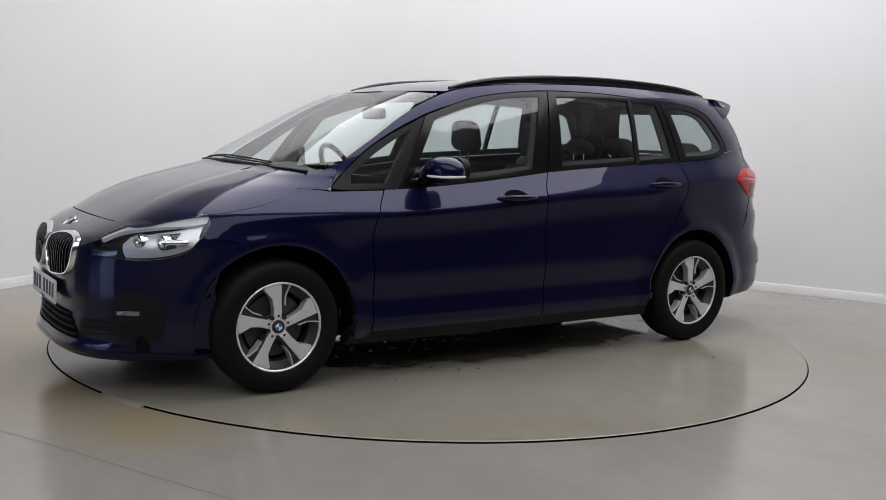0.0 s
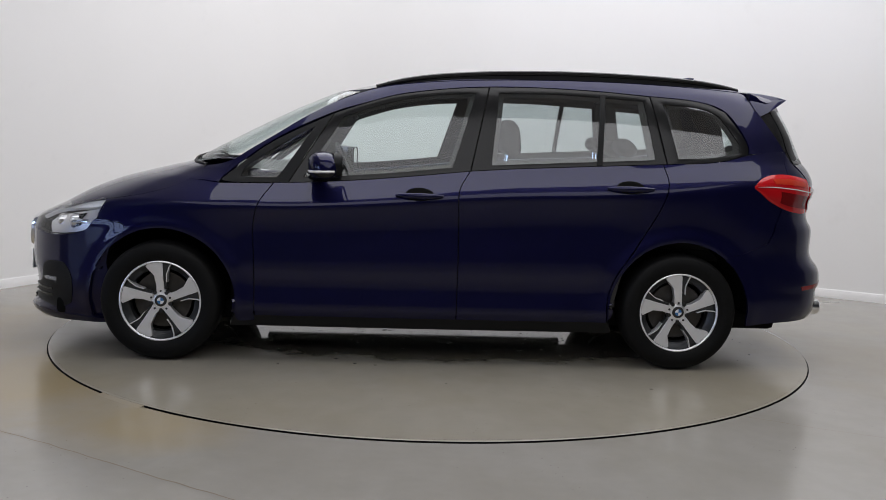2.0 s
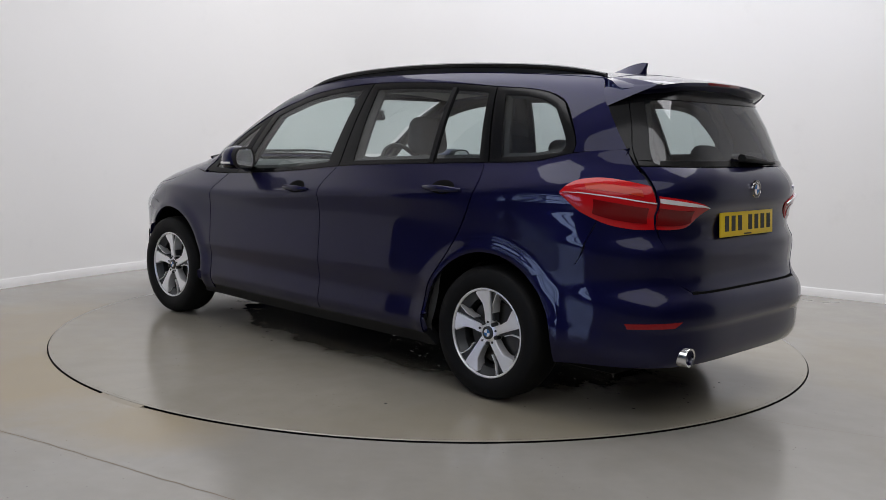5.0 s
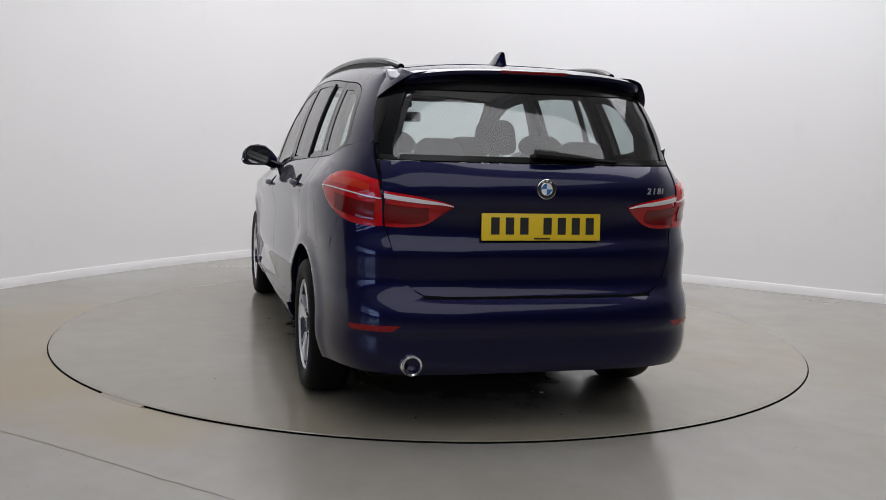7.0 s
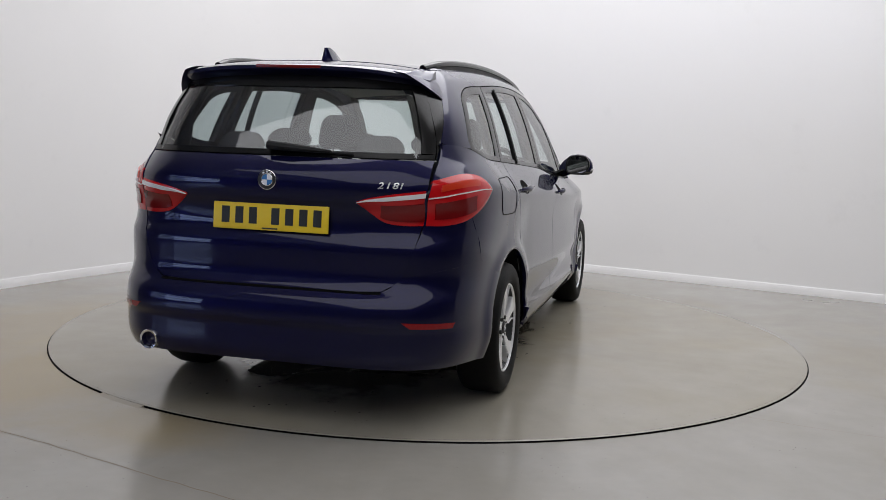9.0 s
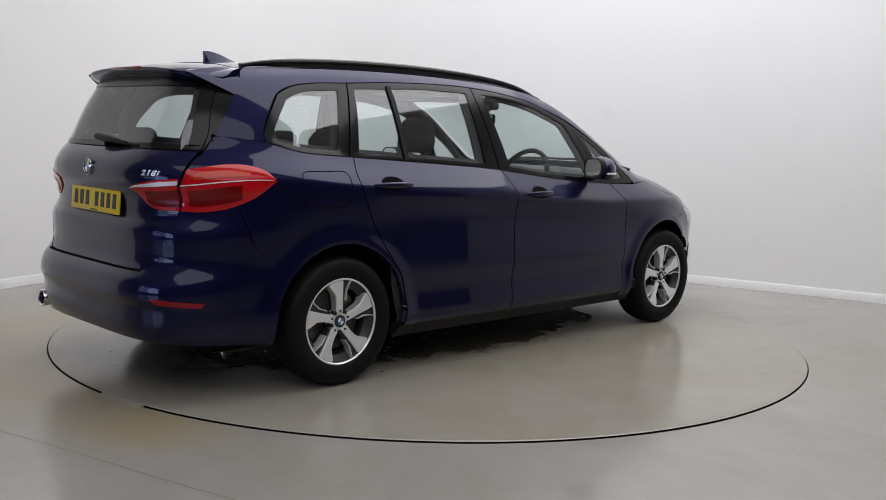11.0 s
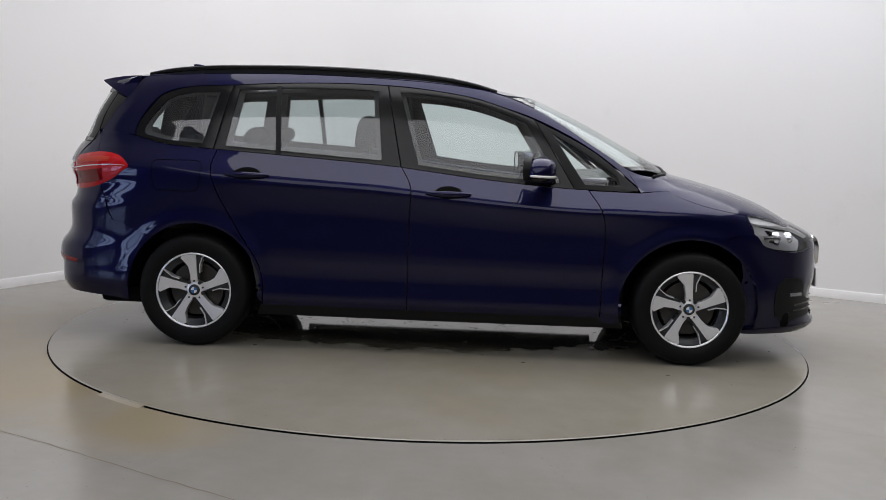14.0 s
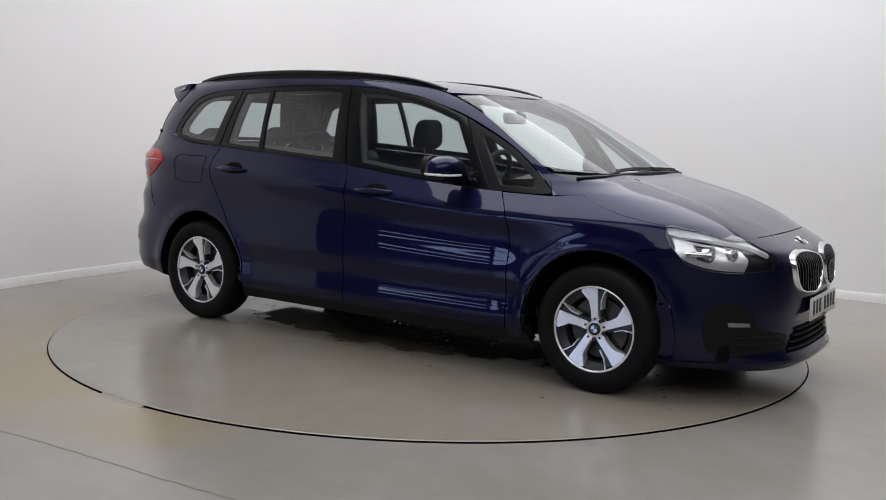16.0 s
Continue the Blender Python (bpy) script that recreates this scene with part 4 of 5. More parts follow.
def inner_body():
    """Dark inner structure behind the shut lines, wheel housings, floor pan."""
    bm = box_bm(4.0, 1.36, 0.10, (0.0, 0, 0.25), 0.03)
    part("underbody", bm, UNDER, car, "black underbody")
    bm = box_bm(1.96, 1.60, 0.06, (0.0, 0, 0.23), 0.02)
    part("floor_pan", bm, UNDER, car)
    for s in (1, -1):
        g = coons([(1.0, 0.22), (-1.0, 0.22)], [(0.95, 0.94), (-1.2, 1.08)], [(1.0, 0.22), (0.95, 0.94)], [(-1.0, 0.22), (-1.2, 1.08)], 20, 12)
        v, f = shell(g, on_side, -0.035, 0.0)
        if s < 0:
            v, f = mirrored(v, f)
        mesh_ob("door_lining", v, f, CABIN, car)
        for cx in (1.385, -1.385):
            v, f = lathe([(0.30, 0.45), (0.40, 0.46), (0.402, 0.60), (0.402, 0.80), (0.398, 0.852)], 40, "y")
            sc = 1 if s > 0 else -1
            v = [(x + cx, y, z + 0.315) for x, y, z in v]
            # the housing stays inside the skin
            v = [(x, min(y, max(0.45, ysurf(x, max(0.3, z)) - 0.022)) * sc, z) for x, y, z in v]
            # open below the axle line
            keep = [q for q in f if all(v[i][2] > 0.27 for i in q)]
            mesh_ob("wheel_housing", v, keep, UNDER, car)
            bm = box_bm(0.70, 0.02, 0.5, (cx, s * 0.45, 0.45))
            part("housing_wall", bm, UNDER, car)
    # closing walls inside nose and tail
    part("nose_beam", box_bm(0.35, 1.30, 0.30, (1.85, 0, 0.42), 0.05), UNDER, car)
    part("tail_beam", box_bm(0.30, 1.36, 0.28, (-2.0, 0, 0.42), 0.05), UNDER, car)
    part("bulkhead", box_bm(0.05, 1.42, 0.62, (1.02, 0, 0.60), 0.01), UNDER, car)
    part("engine_cover", box_bm(0.75, 1.2, 0.1, (1.45, 0, 0.78), 0.02), UNDER, car)


def build_wheel():
    """One wheel with its middle in the origin and its outer face towards +y."""
    w = empty("wheel")
    R = WHEEL_R
    t, r0 = 0.1025, 0.212
    prof = [(r0, -0.085), (r0 + 0.02, -0.098), (0.262, -t), (0.294, -0.098), (0.308, -0.086), (R - 0.001, -0.06), (R, -0.03), (R, 0.0), (R, 0.03), (R - 0.001, 0.06), (0.308, 0.086), (0.294, 0.098), (0.262, t), (r0 + 0.02, 0.098), (r0, 0.085)]
    v, f = lathe(prof, 72, "y")
    tyre = mesh_ob("tyre", v, f, RUBBER, w, "black tyre with moulded sidewall")
    v, f = lathe([(r0 - 0.012, -0.09), (r0 - 0.018, -0.05), (r0 - 0.045, 0.0), (r0 - 0.040, 0.045), (r0 - 0.012, 0.066), (r0 - 0.006, 0.082)], 60, "y")
    mesh_ob("rim", v, f, ALLOYGREY, w)
    v, f = lathe([(r0 - 0.007, 0.070), (r0 - 0.007, 0.086), (r0 - 0.002, 0.090), (r0 + 0.003, 0.088), (r0 + 0.003, 0.080)], 72, "y")
    mesh_ob("rim_edge", v, f, ALLOY, w, "bright machined rim edge")
    v, f = lathe([(0.0, 0.012), (0.15, 0.012), (0.153, 0.004), (0.153, -0.01), (0.0, -0.012)], 48, "y")
    mesh_ob("brake_disc", v, f, STEEL, w, "worn steel brake disc")
    v, f = lathe([(0.0, -0.05), (0.20, -0.05)], 40, "y")
    mesh_ob("brake_shield", v, f, UNDER, w)
    def prism(poly, y0, y1, bevel=0.003):
        bm = bmesh.new()
        lo = [bm.verts.new((x, y0, z)) for x, z in poly]
        hi = [bm.verts.new((x, y1(x, z), z)) for x, z in poly]
        n = len(poly)
        for i in range(n):
            bm.faces.new((lo[i], lo[(i + 1) % n], hi[(i + 1) % n], hi[i]))
        bm.faces.new(hi)
        bm.faces.new(lo[::-1])
        bmesh.ops.recalc_face_normals(bm, faces=bm.faces)
        top = [e for e in bm.edges if all(q in hi for q in e.verts)]
        bmesh.ops.bevel(bm, geom=top, offset=bevel, segments=2, affect="EDGES")
        return bm
    dish = lambda x, z: 0.068 + 0.016 * min(1, math.hypot(x, z) / 0.2)
    for k in range(5):
        rot = Matrix.Rotation(-2 * math.pi * k / 5, 4, "Y")
        # wide machined blade, its grey pocket side and the thin bright line beside it
        blade = [(0.022, 0.045), (0.023, 0.085), (0.034, 0.135), (0.076, 0.180), (0.070, 0.192), (0.04, 0.200), (-0.008, 0.204), (-0.011, 0.195), (-0.014, 0.120), (-0.019, 0.045)]
        bm = prism(blade, 0.030, dish)
        bmesh.ops.transform(bm, matrix=rot, verts=bm.verts)
        part("spoke", bm, ALLOY, w, "machined silver spoke")
        pocket = [(-0.013, 0.060), (-0.011, 0.198), (-0.048, 0.193), (-0.032, 0.150), (-0.028, 0.090), (-0.030, 0.060)]
        bm = prism(pocket, 0.028, lambda x, z: dish(x, z) - 0.010)
        bmesh.ops.transform(bm, matrix=rot, verts=bm.verts)
        part("spoke_pocket", bm, ALLOYGREY, w, "grey painted spoke flank")
        line = [(-0.0295, 0.100), (-0.0295, 0.145), (-0.0455, 0.186), (-0.052, 0.197), (-0.057, 0.195), (-0.0485, 0.182), (-0.034, 0.143), (-0.034, 0.100)]
        bm = prism(line, 0.028, lambda x, z: dish(x, z) + 0.001, 0.001)
        bmesh.ops.transform(bm, matrix=rot, verts=bm.verts)
        part("spoke_line", bm, ALLOY, w)
        a = 2 * math.pi * (k + 0.5) / 5
        bm = bmesh.new()
        bmesh.ops.create_cone(bm, cap_ends=True, segments=12, radius1=0.011, radius2=0.010, depth=0.03, matrix=Matrix.Translation((0.052 * math.sin(a), 0.060, 0.052 * math.cos(a))) @ Matrix.Rotation(-math.pi / 2, 4, "X"))
        part("wheel_bolt", bm, INK, w)
        a = 2 * math.pi * k / 5
        bm = bmesh.new()
        bmesh.ops.create_cone(bm, cap_ends=True, segments=10, radius1=0.0055, radius2=0.0055, depth=0.012, matrix=Matrix.Translation((0.052 * math.sin(a), 0.070, 0.052 * math.cos(a))) @ Matrix.Rotation(-math.pi / 2, 4, "X"))
        part("spoke_hole", bm, INK, w)
    v, f = lathe([(0.0, 0.03), (0.058, 0.03), (0.055, 0.060), (0.040, 0.069), (0.0, 0.069)], 40, "y")
    mesh_ob("hub", v, f, ALLOY, w)
    v, f = lathe([(0.0, 0.078), (0.026, 0.078), (0.031, 0.075), (0.032, 0.066)], 32, "y")
    cap = mesh_ob("hub_cap", v, f, INK, w, "round hub cap with blue and white quarters")
    for k, m_ in enumerate((WHITE, BLUE, WHITE, BLUE)):
        n = 6
        pts = [(0, 0.0785, 0)] + [(0.018 * math.cos(math.pi / 2 * (k + i / n)), 0.0788, 0.018 * math.sin(math.pi / 2 * (k + i / n))) for i in range(n + 1)]
        mesh_ob("hub_emblem", pts, [(0, i + 2, i + 1) for i in range(n)], m_, cap, smooth=False)
    return w


def wheels():
    w = build_wheel()
    first = True
    for x, s in ((AXLE, 1), (-AXLE, 1), (AXLE, -1), (-AXLE, -1)):
        m = pose(x, s * TRACK, WHEEL_R, 0, 0, 0 if s > 0 else 180)
        if first:
            w.matrix_basis = m
            ob, first = w, False
        else:
            ob = copy_thing(w, m)
        ob.parent = car
        tagged(ob, "five-spoke two-tone alloy wheel with black tyre")


side_windows()
side_panels()
front_end()
glass_ends()
roof_panel()
tailgate()
inner_body()
wheels()


# ---- smaller parts of the car ----
def patch(name, fn, b, t, l, r, nu, nv, material, out, depth, label="", both=True, bulge=0.0, parent=None):
    v, f = shell(coons(b, t, l, r, nu, nv), fn, out, depth, bulge=bulge)
    if both:
        return pair(name, v, f, material, parent or car, label)
    return mesh_ob(name, v, f, material, parent or car, label)


def quad(name, fn, p, material, out, depth, nu=8, nv=5, label="", both=True, bulge=0.0, parent=None):
    """A patch with four straight borders: bottom-first, bottom-last, top-last, top-first."""
    a, b, c, d = p
    return patch(name, fn, [a, b], [d, c], [a, d], [b, c], nu, nv, material, out, depth, label, both, bulge, parent)


def headlamps():
    w = on_wrap(1)
    B, T, L, R = ([ws(*p) for p in q] for q in (HL_B, HL_T, HL_L, HL_R))
    g = coons(B, T, L, R, 30, 14)
    v, f = shell(g, w, -0.045, -0.045)
    for side, (vv, ff) in enumerate(((v, f), mirrored(v, f))):
        m = lambda vf: vf if side == 0 else mirrored(*vf)
        body = mesh_ob("headlamp", vv, ff, BLACKTRIM, car, "clear headlamp with black and chrome inside")
        # light guide along the top
        n = g.shape[1]
        taper = np.linspace(0.35, 1.0, n)[:, None]
        g2 = np.stack([g[-1] * (1 - k * taper) + g[0] * k * taper for k in (0.0, 0.15, 0.32)], 0)[:, 3:]
        v2, f2 = shell(g2, w, -0.0125, 0.02)
        mesh_ob("light_guide", *m((v2, f2)), WHITE, body, "white daylight strip along the lamp's top")
        # bright rear reflector and the amber box
        g2 = np.stack([g[0] * (1 - k) + g[-1] * k for k in (0.04, 0.25, 0.48, 0.70)], 0)[:, 10:-1]
        v2, f2 = shell(g2, w, -0.034, 0.01)
        mesh_ob("reflector", *m((v2, f2)), SILVER, body)
        # dark box between the bright rim and the outer projector
        g2 = np.stack([g[0] * (1 - k) + g[-1] * k for k in (0.20, 0.40, 0.60)], 0)[:, n - 10:n - 6]
        v2, f2 = shell(g2, w, -0.026, 0.01)
        mesh_ob("lamp_box", *m((v2, f2)), BLACKGLOSS, body)
        qd = [ws(1.905, 0.712), ws(1.800, 0.712), ws(1.795, 0.735), ws(1.905, 0.740)]
        v2, f2 = shell(coons([qd[0], qd[1]], [qd[3], qd[2]], [qd[0], qd[3]], [qd[1], qd[2]], 8, 4), w, -0.014, 0.018, bulge=0.004)
        mesh_ob("indicator", *m((v2, f2)), CHROME, body)
        for x, z, r in ((1.945, 0.712, 0.040), (2.030, 0.710, 0.036)):
            p = Vector(w(ws(x, z)))
            v3, f3 = lathe([(0.0, 0.012), (r * 0.5, 0.010), (r * 0.85, 0.0), (r * 0.9, -0.02), (r, -0.02), (r, -0.005), (r * 1.08, -0.005), (r * 1.08, -0.04)], 24, "x")
            rot = Matrix.Rotation(0.25, 4, "Z")
            v3 = [tuple(rot @ Vector(q) + p + Vector((-0.045, -0.02, 0))) for q in v3]
            mesh_ob("projector", *m((v3, f3)), CHROME, body, "chrome-ringed projector lens")
        v4, f4 = shell(g, w, 0.002, 0.012)
        ob = mesh_ob("lens", *m((v4, f4)), LENS, body, "clear plastic lens")
        ob.visible_shadow = False


def grille():
    w = on_front
    for s in (1, -1):
        out_line = [(0.025, 0.700), (0.10, 0.722), (0.22, 0.735), (0.335, 0.728), (0.395, 0.705), (0.405, 0.66), (0.385, 0.585), (0.345, 0.545), (0.24, 0.528), (0.11, 0.528), (0.06, 0.555), (0.028, 0.62)]
        pts = catmull(out_line + [out_line[0]], 60)[:-1]
        mid = pts.mean(0)
        rings = [(1.0, -0.004), (1.0, 0.012), (0.97, 0.020), (0.91, 0.018), (0.89, 0.010), (0.89, -0.02)]
        verts, faces = [], []
        for k, o in rings:
            for p in pts:
                q = mid + (p - mid) * k
                x, y, z = w(q)
                verts.append((x + o, y * s, z))
        n = len(pts)
        for j in range(len(rings) - 1):
            for i in range(n):
                l = (i + 1) % n
                q = (j * n + i, j * n + l, (j + 1) * n + l, (j + 1) * n + i)
                faces.append(q if s > 0 else q[::-1])
        fr = mesh_ob("grille", verts, faces, CHROME, car, "chrome-framed kidney-shaped grille with black slats")
        ins = [mid + (p - mid) * 0.90 for p in pts]
        v = [(w(p)[0] + 0.001, p[1 - 1] * s, p[1]) for p in ins] + [(w(mid)[0] + 0.001, mid[0] * s, mid[1])]
        f = [(i, (i + 1) % n, n) if s > 0 else ((i + 1) % n, i, n) for i in range(n)]
        mesh_ob("grille_back", v, f, PIT, fr)
        for k in range(11):
            y = 0.055 + 0.031 * k
            zz = [q[1] for q in ins if abs(q[0] - y) < 0.02]
            if len(zz) < 2:
                continue
            z0, z1 = min(zz), max(zz)
            pl = [(w((y, z))[0] + 0.010, y * s, z) for z in np.linspace(z0, z1, 7)]
            v, f = tube(pl, 0.0055, 6)
            mesh_ob("slat", v, f, BLACKGLOSS, fr)
    # lower intake with bars
    q = [(-0.40, 0.245), (0.40, 0.245), (0.30, 0.362), (-0.30, 0.362)]
    gr = quad("lower_grille", w, q, PIT, 0.002, 0.01, 20, 6, "black lower intake with horizontal bars", False)
    for z, hw in ((0.262, 0.385), (0.292, 0.36), (0.322, 0.335), (0.352, 0.31)):
        pl = [(w((y, z))[0] + 0.006, y, z) for y in np.linspace(-hw, hw, 15)]
        v, f = tube(pl, 0.009, 8, 0.6)
        mesh_ob("intake_bar", v, f, BLACKTRIM, gr)
    # chin lip
    wr = on_wrap(1)
    b = [(0.0, 0.166), (0.3, 0.166), (0.6, 0.172), (0.72, 0.18)]
    t = [(0.0, 0.215), (0.3, 0.214), (0.6, 0.205), (0.72, 0.20)]
    patch("chin", wr, b, t, [b[0], t[0]], [b[-1], t[-1]], 24, 5, PAINT, 0.004, 0.02, "blue chin spoiler lip")
    # round badge on the nose
    badge(Vector(w((0.0, 0.757))) + Vector((0.004, 0, 0)), Vector((0.62, 0, 0.78)), 0.037)
    # front plate
    plate(Vector((2.262, 0, 0.445)), 1, WHITEP)


def badge(at, normal, r):
    m = Matrix.Translation(at) @ normal.to_track_quat("Z", "Y").to_matrix().to_4x4()
    v, f = lathe([(0.0, 0.004), (r * 0.92, 0.004), (r, 0.002), (r, -0.004)], 40, "z")
    b = mesh_ob("badge", [tuple(m @ Vector(p)) for p in v], f, INK, car, "round badge with blue and white quarters")
    v, f = lathe([(r * 0.93, 0.003), (r * 0.95, 0.006), (r * 1.0, 0.005), (r * 1.01, -0.003)], 40, "z")
    mesh_ob("badge_ring", [tuple(m @ Vector(p)) for p in v], f, CHROME, b)
    v, f = lathe([(r * 0.57, 0.0045), (r * 0.60, 0.0055), (r * 0.64, 0.0045)], 40, "z")
    mesh_ob("badge_ring", [tuple(m @ Vector(p)) for p in v], f, CHROME, b)
    for k, mt in enumerate((WHITE, BLUE, WHITE, BLUE)):
        n = 6
        pts = [(0, 0, 0.005)] + [(r * 0.57 * math.cos(math.pi / 2 * (k + i / n)), r * 0.57 * math.sin(math.pi / 2 * (k + i / n)), 0.005) for i in range(n + 1)]
        mesh_ob("badge_quarter", [tuple(m @ Vector(p)) for p in pts], [(0, i + 1, i + 2) for i in range(n)], mt, b, smooth=False)
    for a in (60, 90, 120):
        q = m @ Matrix.Rotation(radians(a - 90), 4, "Z") @ Matrix.Translation((0, r * 0.79, 0.0045))
        bm = box_bm(r * 0.22, r * 0.16, 0.002)
        bmesh.ops.transform(bm, matrix=q, verts=bm.verts)
        part("badge_mark", bm, WHITE, b)


def plate(at, end, material):
    """Number plate; its characters stand as plain black bars."""
    tilt = Matrix.Rotation(radians(4 if end < 0 else -2), 4, "Y")
    m = Matrix.Translation(at) @ tilt
    bm = box_bm(0.008, 0.524, 0.113, (0, 0, 0), 0.003)
    bmesh.ops.transform(bm, matrix=m, verts=bm.verts)
    p = part("number_plate", bm, material, car, "yellow number plate with black bars" if end < 0 else "white number plate with black bars")
    ys = [-0.213, -0.150, -0.087, -0.024, 0.078, 0.141, 0.204]
    for y in ys:
        bm = box_bm(0.002, 0.036, 0.070, (end * 0.0048, -y * 1.0 if end > 0 else y, 0.004))
        bmesh.ops.transform(bm, matrix=m, verts=bm.verts)
        part("plate_bar", bm, INK, p)
    bm = box_bm(0.002, 0.07, 0.006, (end * 0.0048, 0, -0.048))
    bmesh.ops.transform(bm, matrix=m, verts=bm.verts)
    part("plate_bar", bm, INK, p)


def fog_recess():
    w = on_wrap(1)
    B = [ws(2.185, 0.262), ws(2.085, 0.250), ws(1.97, 0.240), ws(1.905, 0.268)]
    T = [ws(2.185, 0.335), ws(2.10, 0.38), ws(2.075, 0.47), ws(2.03, 0.492), ws(1.94, 0.492)]
    L = [B[0], T[0]]
    R = [B[-1], ws(1.890, 0.33), ws(1.905, 0.45), T[-1]]
    patch("fog_surround", w, B, T, L, R, 20, 14, BLACKTRIM, 0.004, 0.02, "black plastic surround of the fog lamp")
    quad("fog_lamp", w, [ws(2.070, 0.385), ws(1.985, 0.385), ws(1.985, 0.408), ws(2.070, 0.405)], LENS, 0.012, 0.004, 8, 4, "small clear fog lamp", True, 0.004)
    quad("fog_bowl", w, [ws(2.068, 0.386), ws(1.987, 0.386), ws(1.987, 0.407), ws(2.068, 0.404)], FOGGLASS, 0.007, 0.012, 6, 3)
    for z in (0.335, 0.30):
        quad("fog_slat", w, [ws(2.17, z - 0.006), ws(2.02, z - 0.006), ws(2.02, z + 0.006), ws(2.17, z + 0.006)], BLACKGLOSS, 0.007, 0.02, 8, 3)


def tail_lamps():
    w = on_wrap(-1)
    e = -1
    rs = lambda y, z: ws(xsurf(y, z, -1), z, -1)
    # outer lamp on the wing
    B = [ws(-1.768, 1.002, e), ws(-1.845, 0.945, e), ws(-1.965, 0.888, e), ws(-2.07, 0.866, e), rs(0.648, 0.866)]
    T = [ws(-1.768, 1.012, e), ws(-1.80, 1.045, e), ws(-1.85, 1.068, e), ws(-1.95, 1.078, e), rs(0.668, 1.052)]
    g = coons(B, T, [B[0], T[0]], [B[-1], rs(0.655, 0.96), T[-1]], 24, 16)
    v, f = shell(g, w, 0.004, 0.02, bulge=0.008)
    for side in (0, 1):
        m = (lambda vf: vf) if side == 0 else (lambda vf: mirrored(*vf))
        lamp = mesh_ob("tail_lamp", *m((v, f)), REDLENS, car, "red tail lamp with a white line")
        def band(nm, k0, k1, i0, i1, material, out):
            rows = np.linspace(k0, k1, 4)
            gg = np.stack([np.array([np.interp(r * 15, np.arange(16), g[:, i, c]) for i in range(g.shape[1]) for c in (0, 1)]).reshape(-1, 2) for r in rows], 0)[:, i0:i1]
            vv, ff = shell(gg, w, out, 0.008)
            mesh_ob(nm, *m((vv, ff)), material, lamp)
        band("white_line", 0.60, 0.628, 1, 24, WHITELENS, 0.0135)
        band("indicator_lens", 0.72, 0.86, 7, 21, ORANGE, 0.0125)
        band("brake_lens", 0.14, 0.50, 8, 22, REDDARK, 0.0125)
        # inner lamp on the tailgate
        B2 = [rs(0.640, 0.866), rs(0.56, 0.866), rs(0.485, 0.880), rs(0.385, 0.955)]
        T2 = [rs(0.650, 1.012), rs(0.52, 0.994), rs(0.43, 0.976), rs(0.385, 0.962)]
        g2 = coons(B2, T2, [B2[0], T2[0]], [B2[-1], T2[-1]], 16, 10)
        v2, f2 = shell(g2, w, 0.004, 0.02, bulge=0.006)
        inner = mesh_ob("gate_lamp", *m((v2, f2)), REDLENS, car, "red lamp wedge on the tailgate with a white line")
        for nm, k0, k1, i0, i1, material in (("white_line", 0.80, 0.93, 0, 16, WHITELENS), ("brake_lens", 0.12, 0.66, 0, 11, REDDARK)):
            rows = np.linspace(k0, k1, 4)
            gg = np.stack([np.array([np.interp(r * 9, np.arange(10), g2[:, i, c]) for i in range(16) for c in (0, 1)]).reshape(-1, 2) for r in rows], 0)[:, i0:i1]
            vv, ff = shell(gg, w, 0.0115, 0.006)
            mesh_ob(nm, *m((vv, ff)), material, inner)
    # reflectors low in the bumper
    qd = [rs(0.625, 0.452), ws(-2.10, 0.442, e), ws(-2.09, 0.464, e), rs(0.595, 0.478)]
    quad("reflector", w, qd, REFLEX, 0.004, 0.012, 10, 3, "flat red bumper reflector")


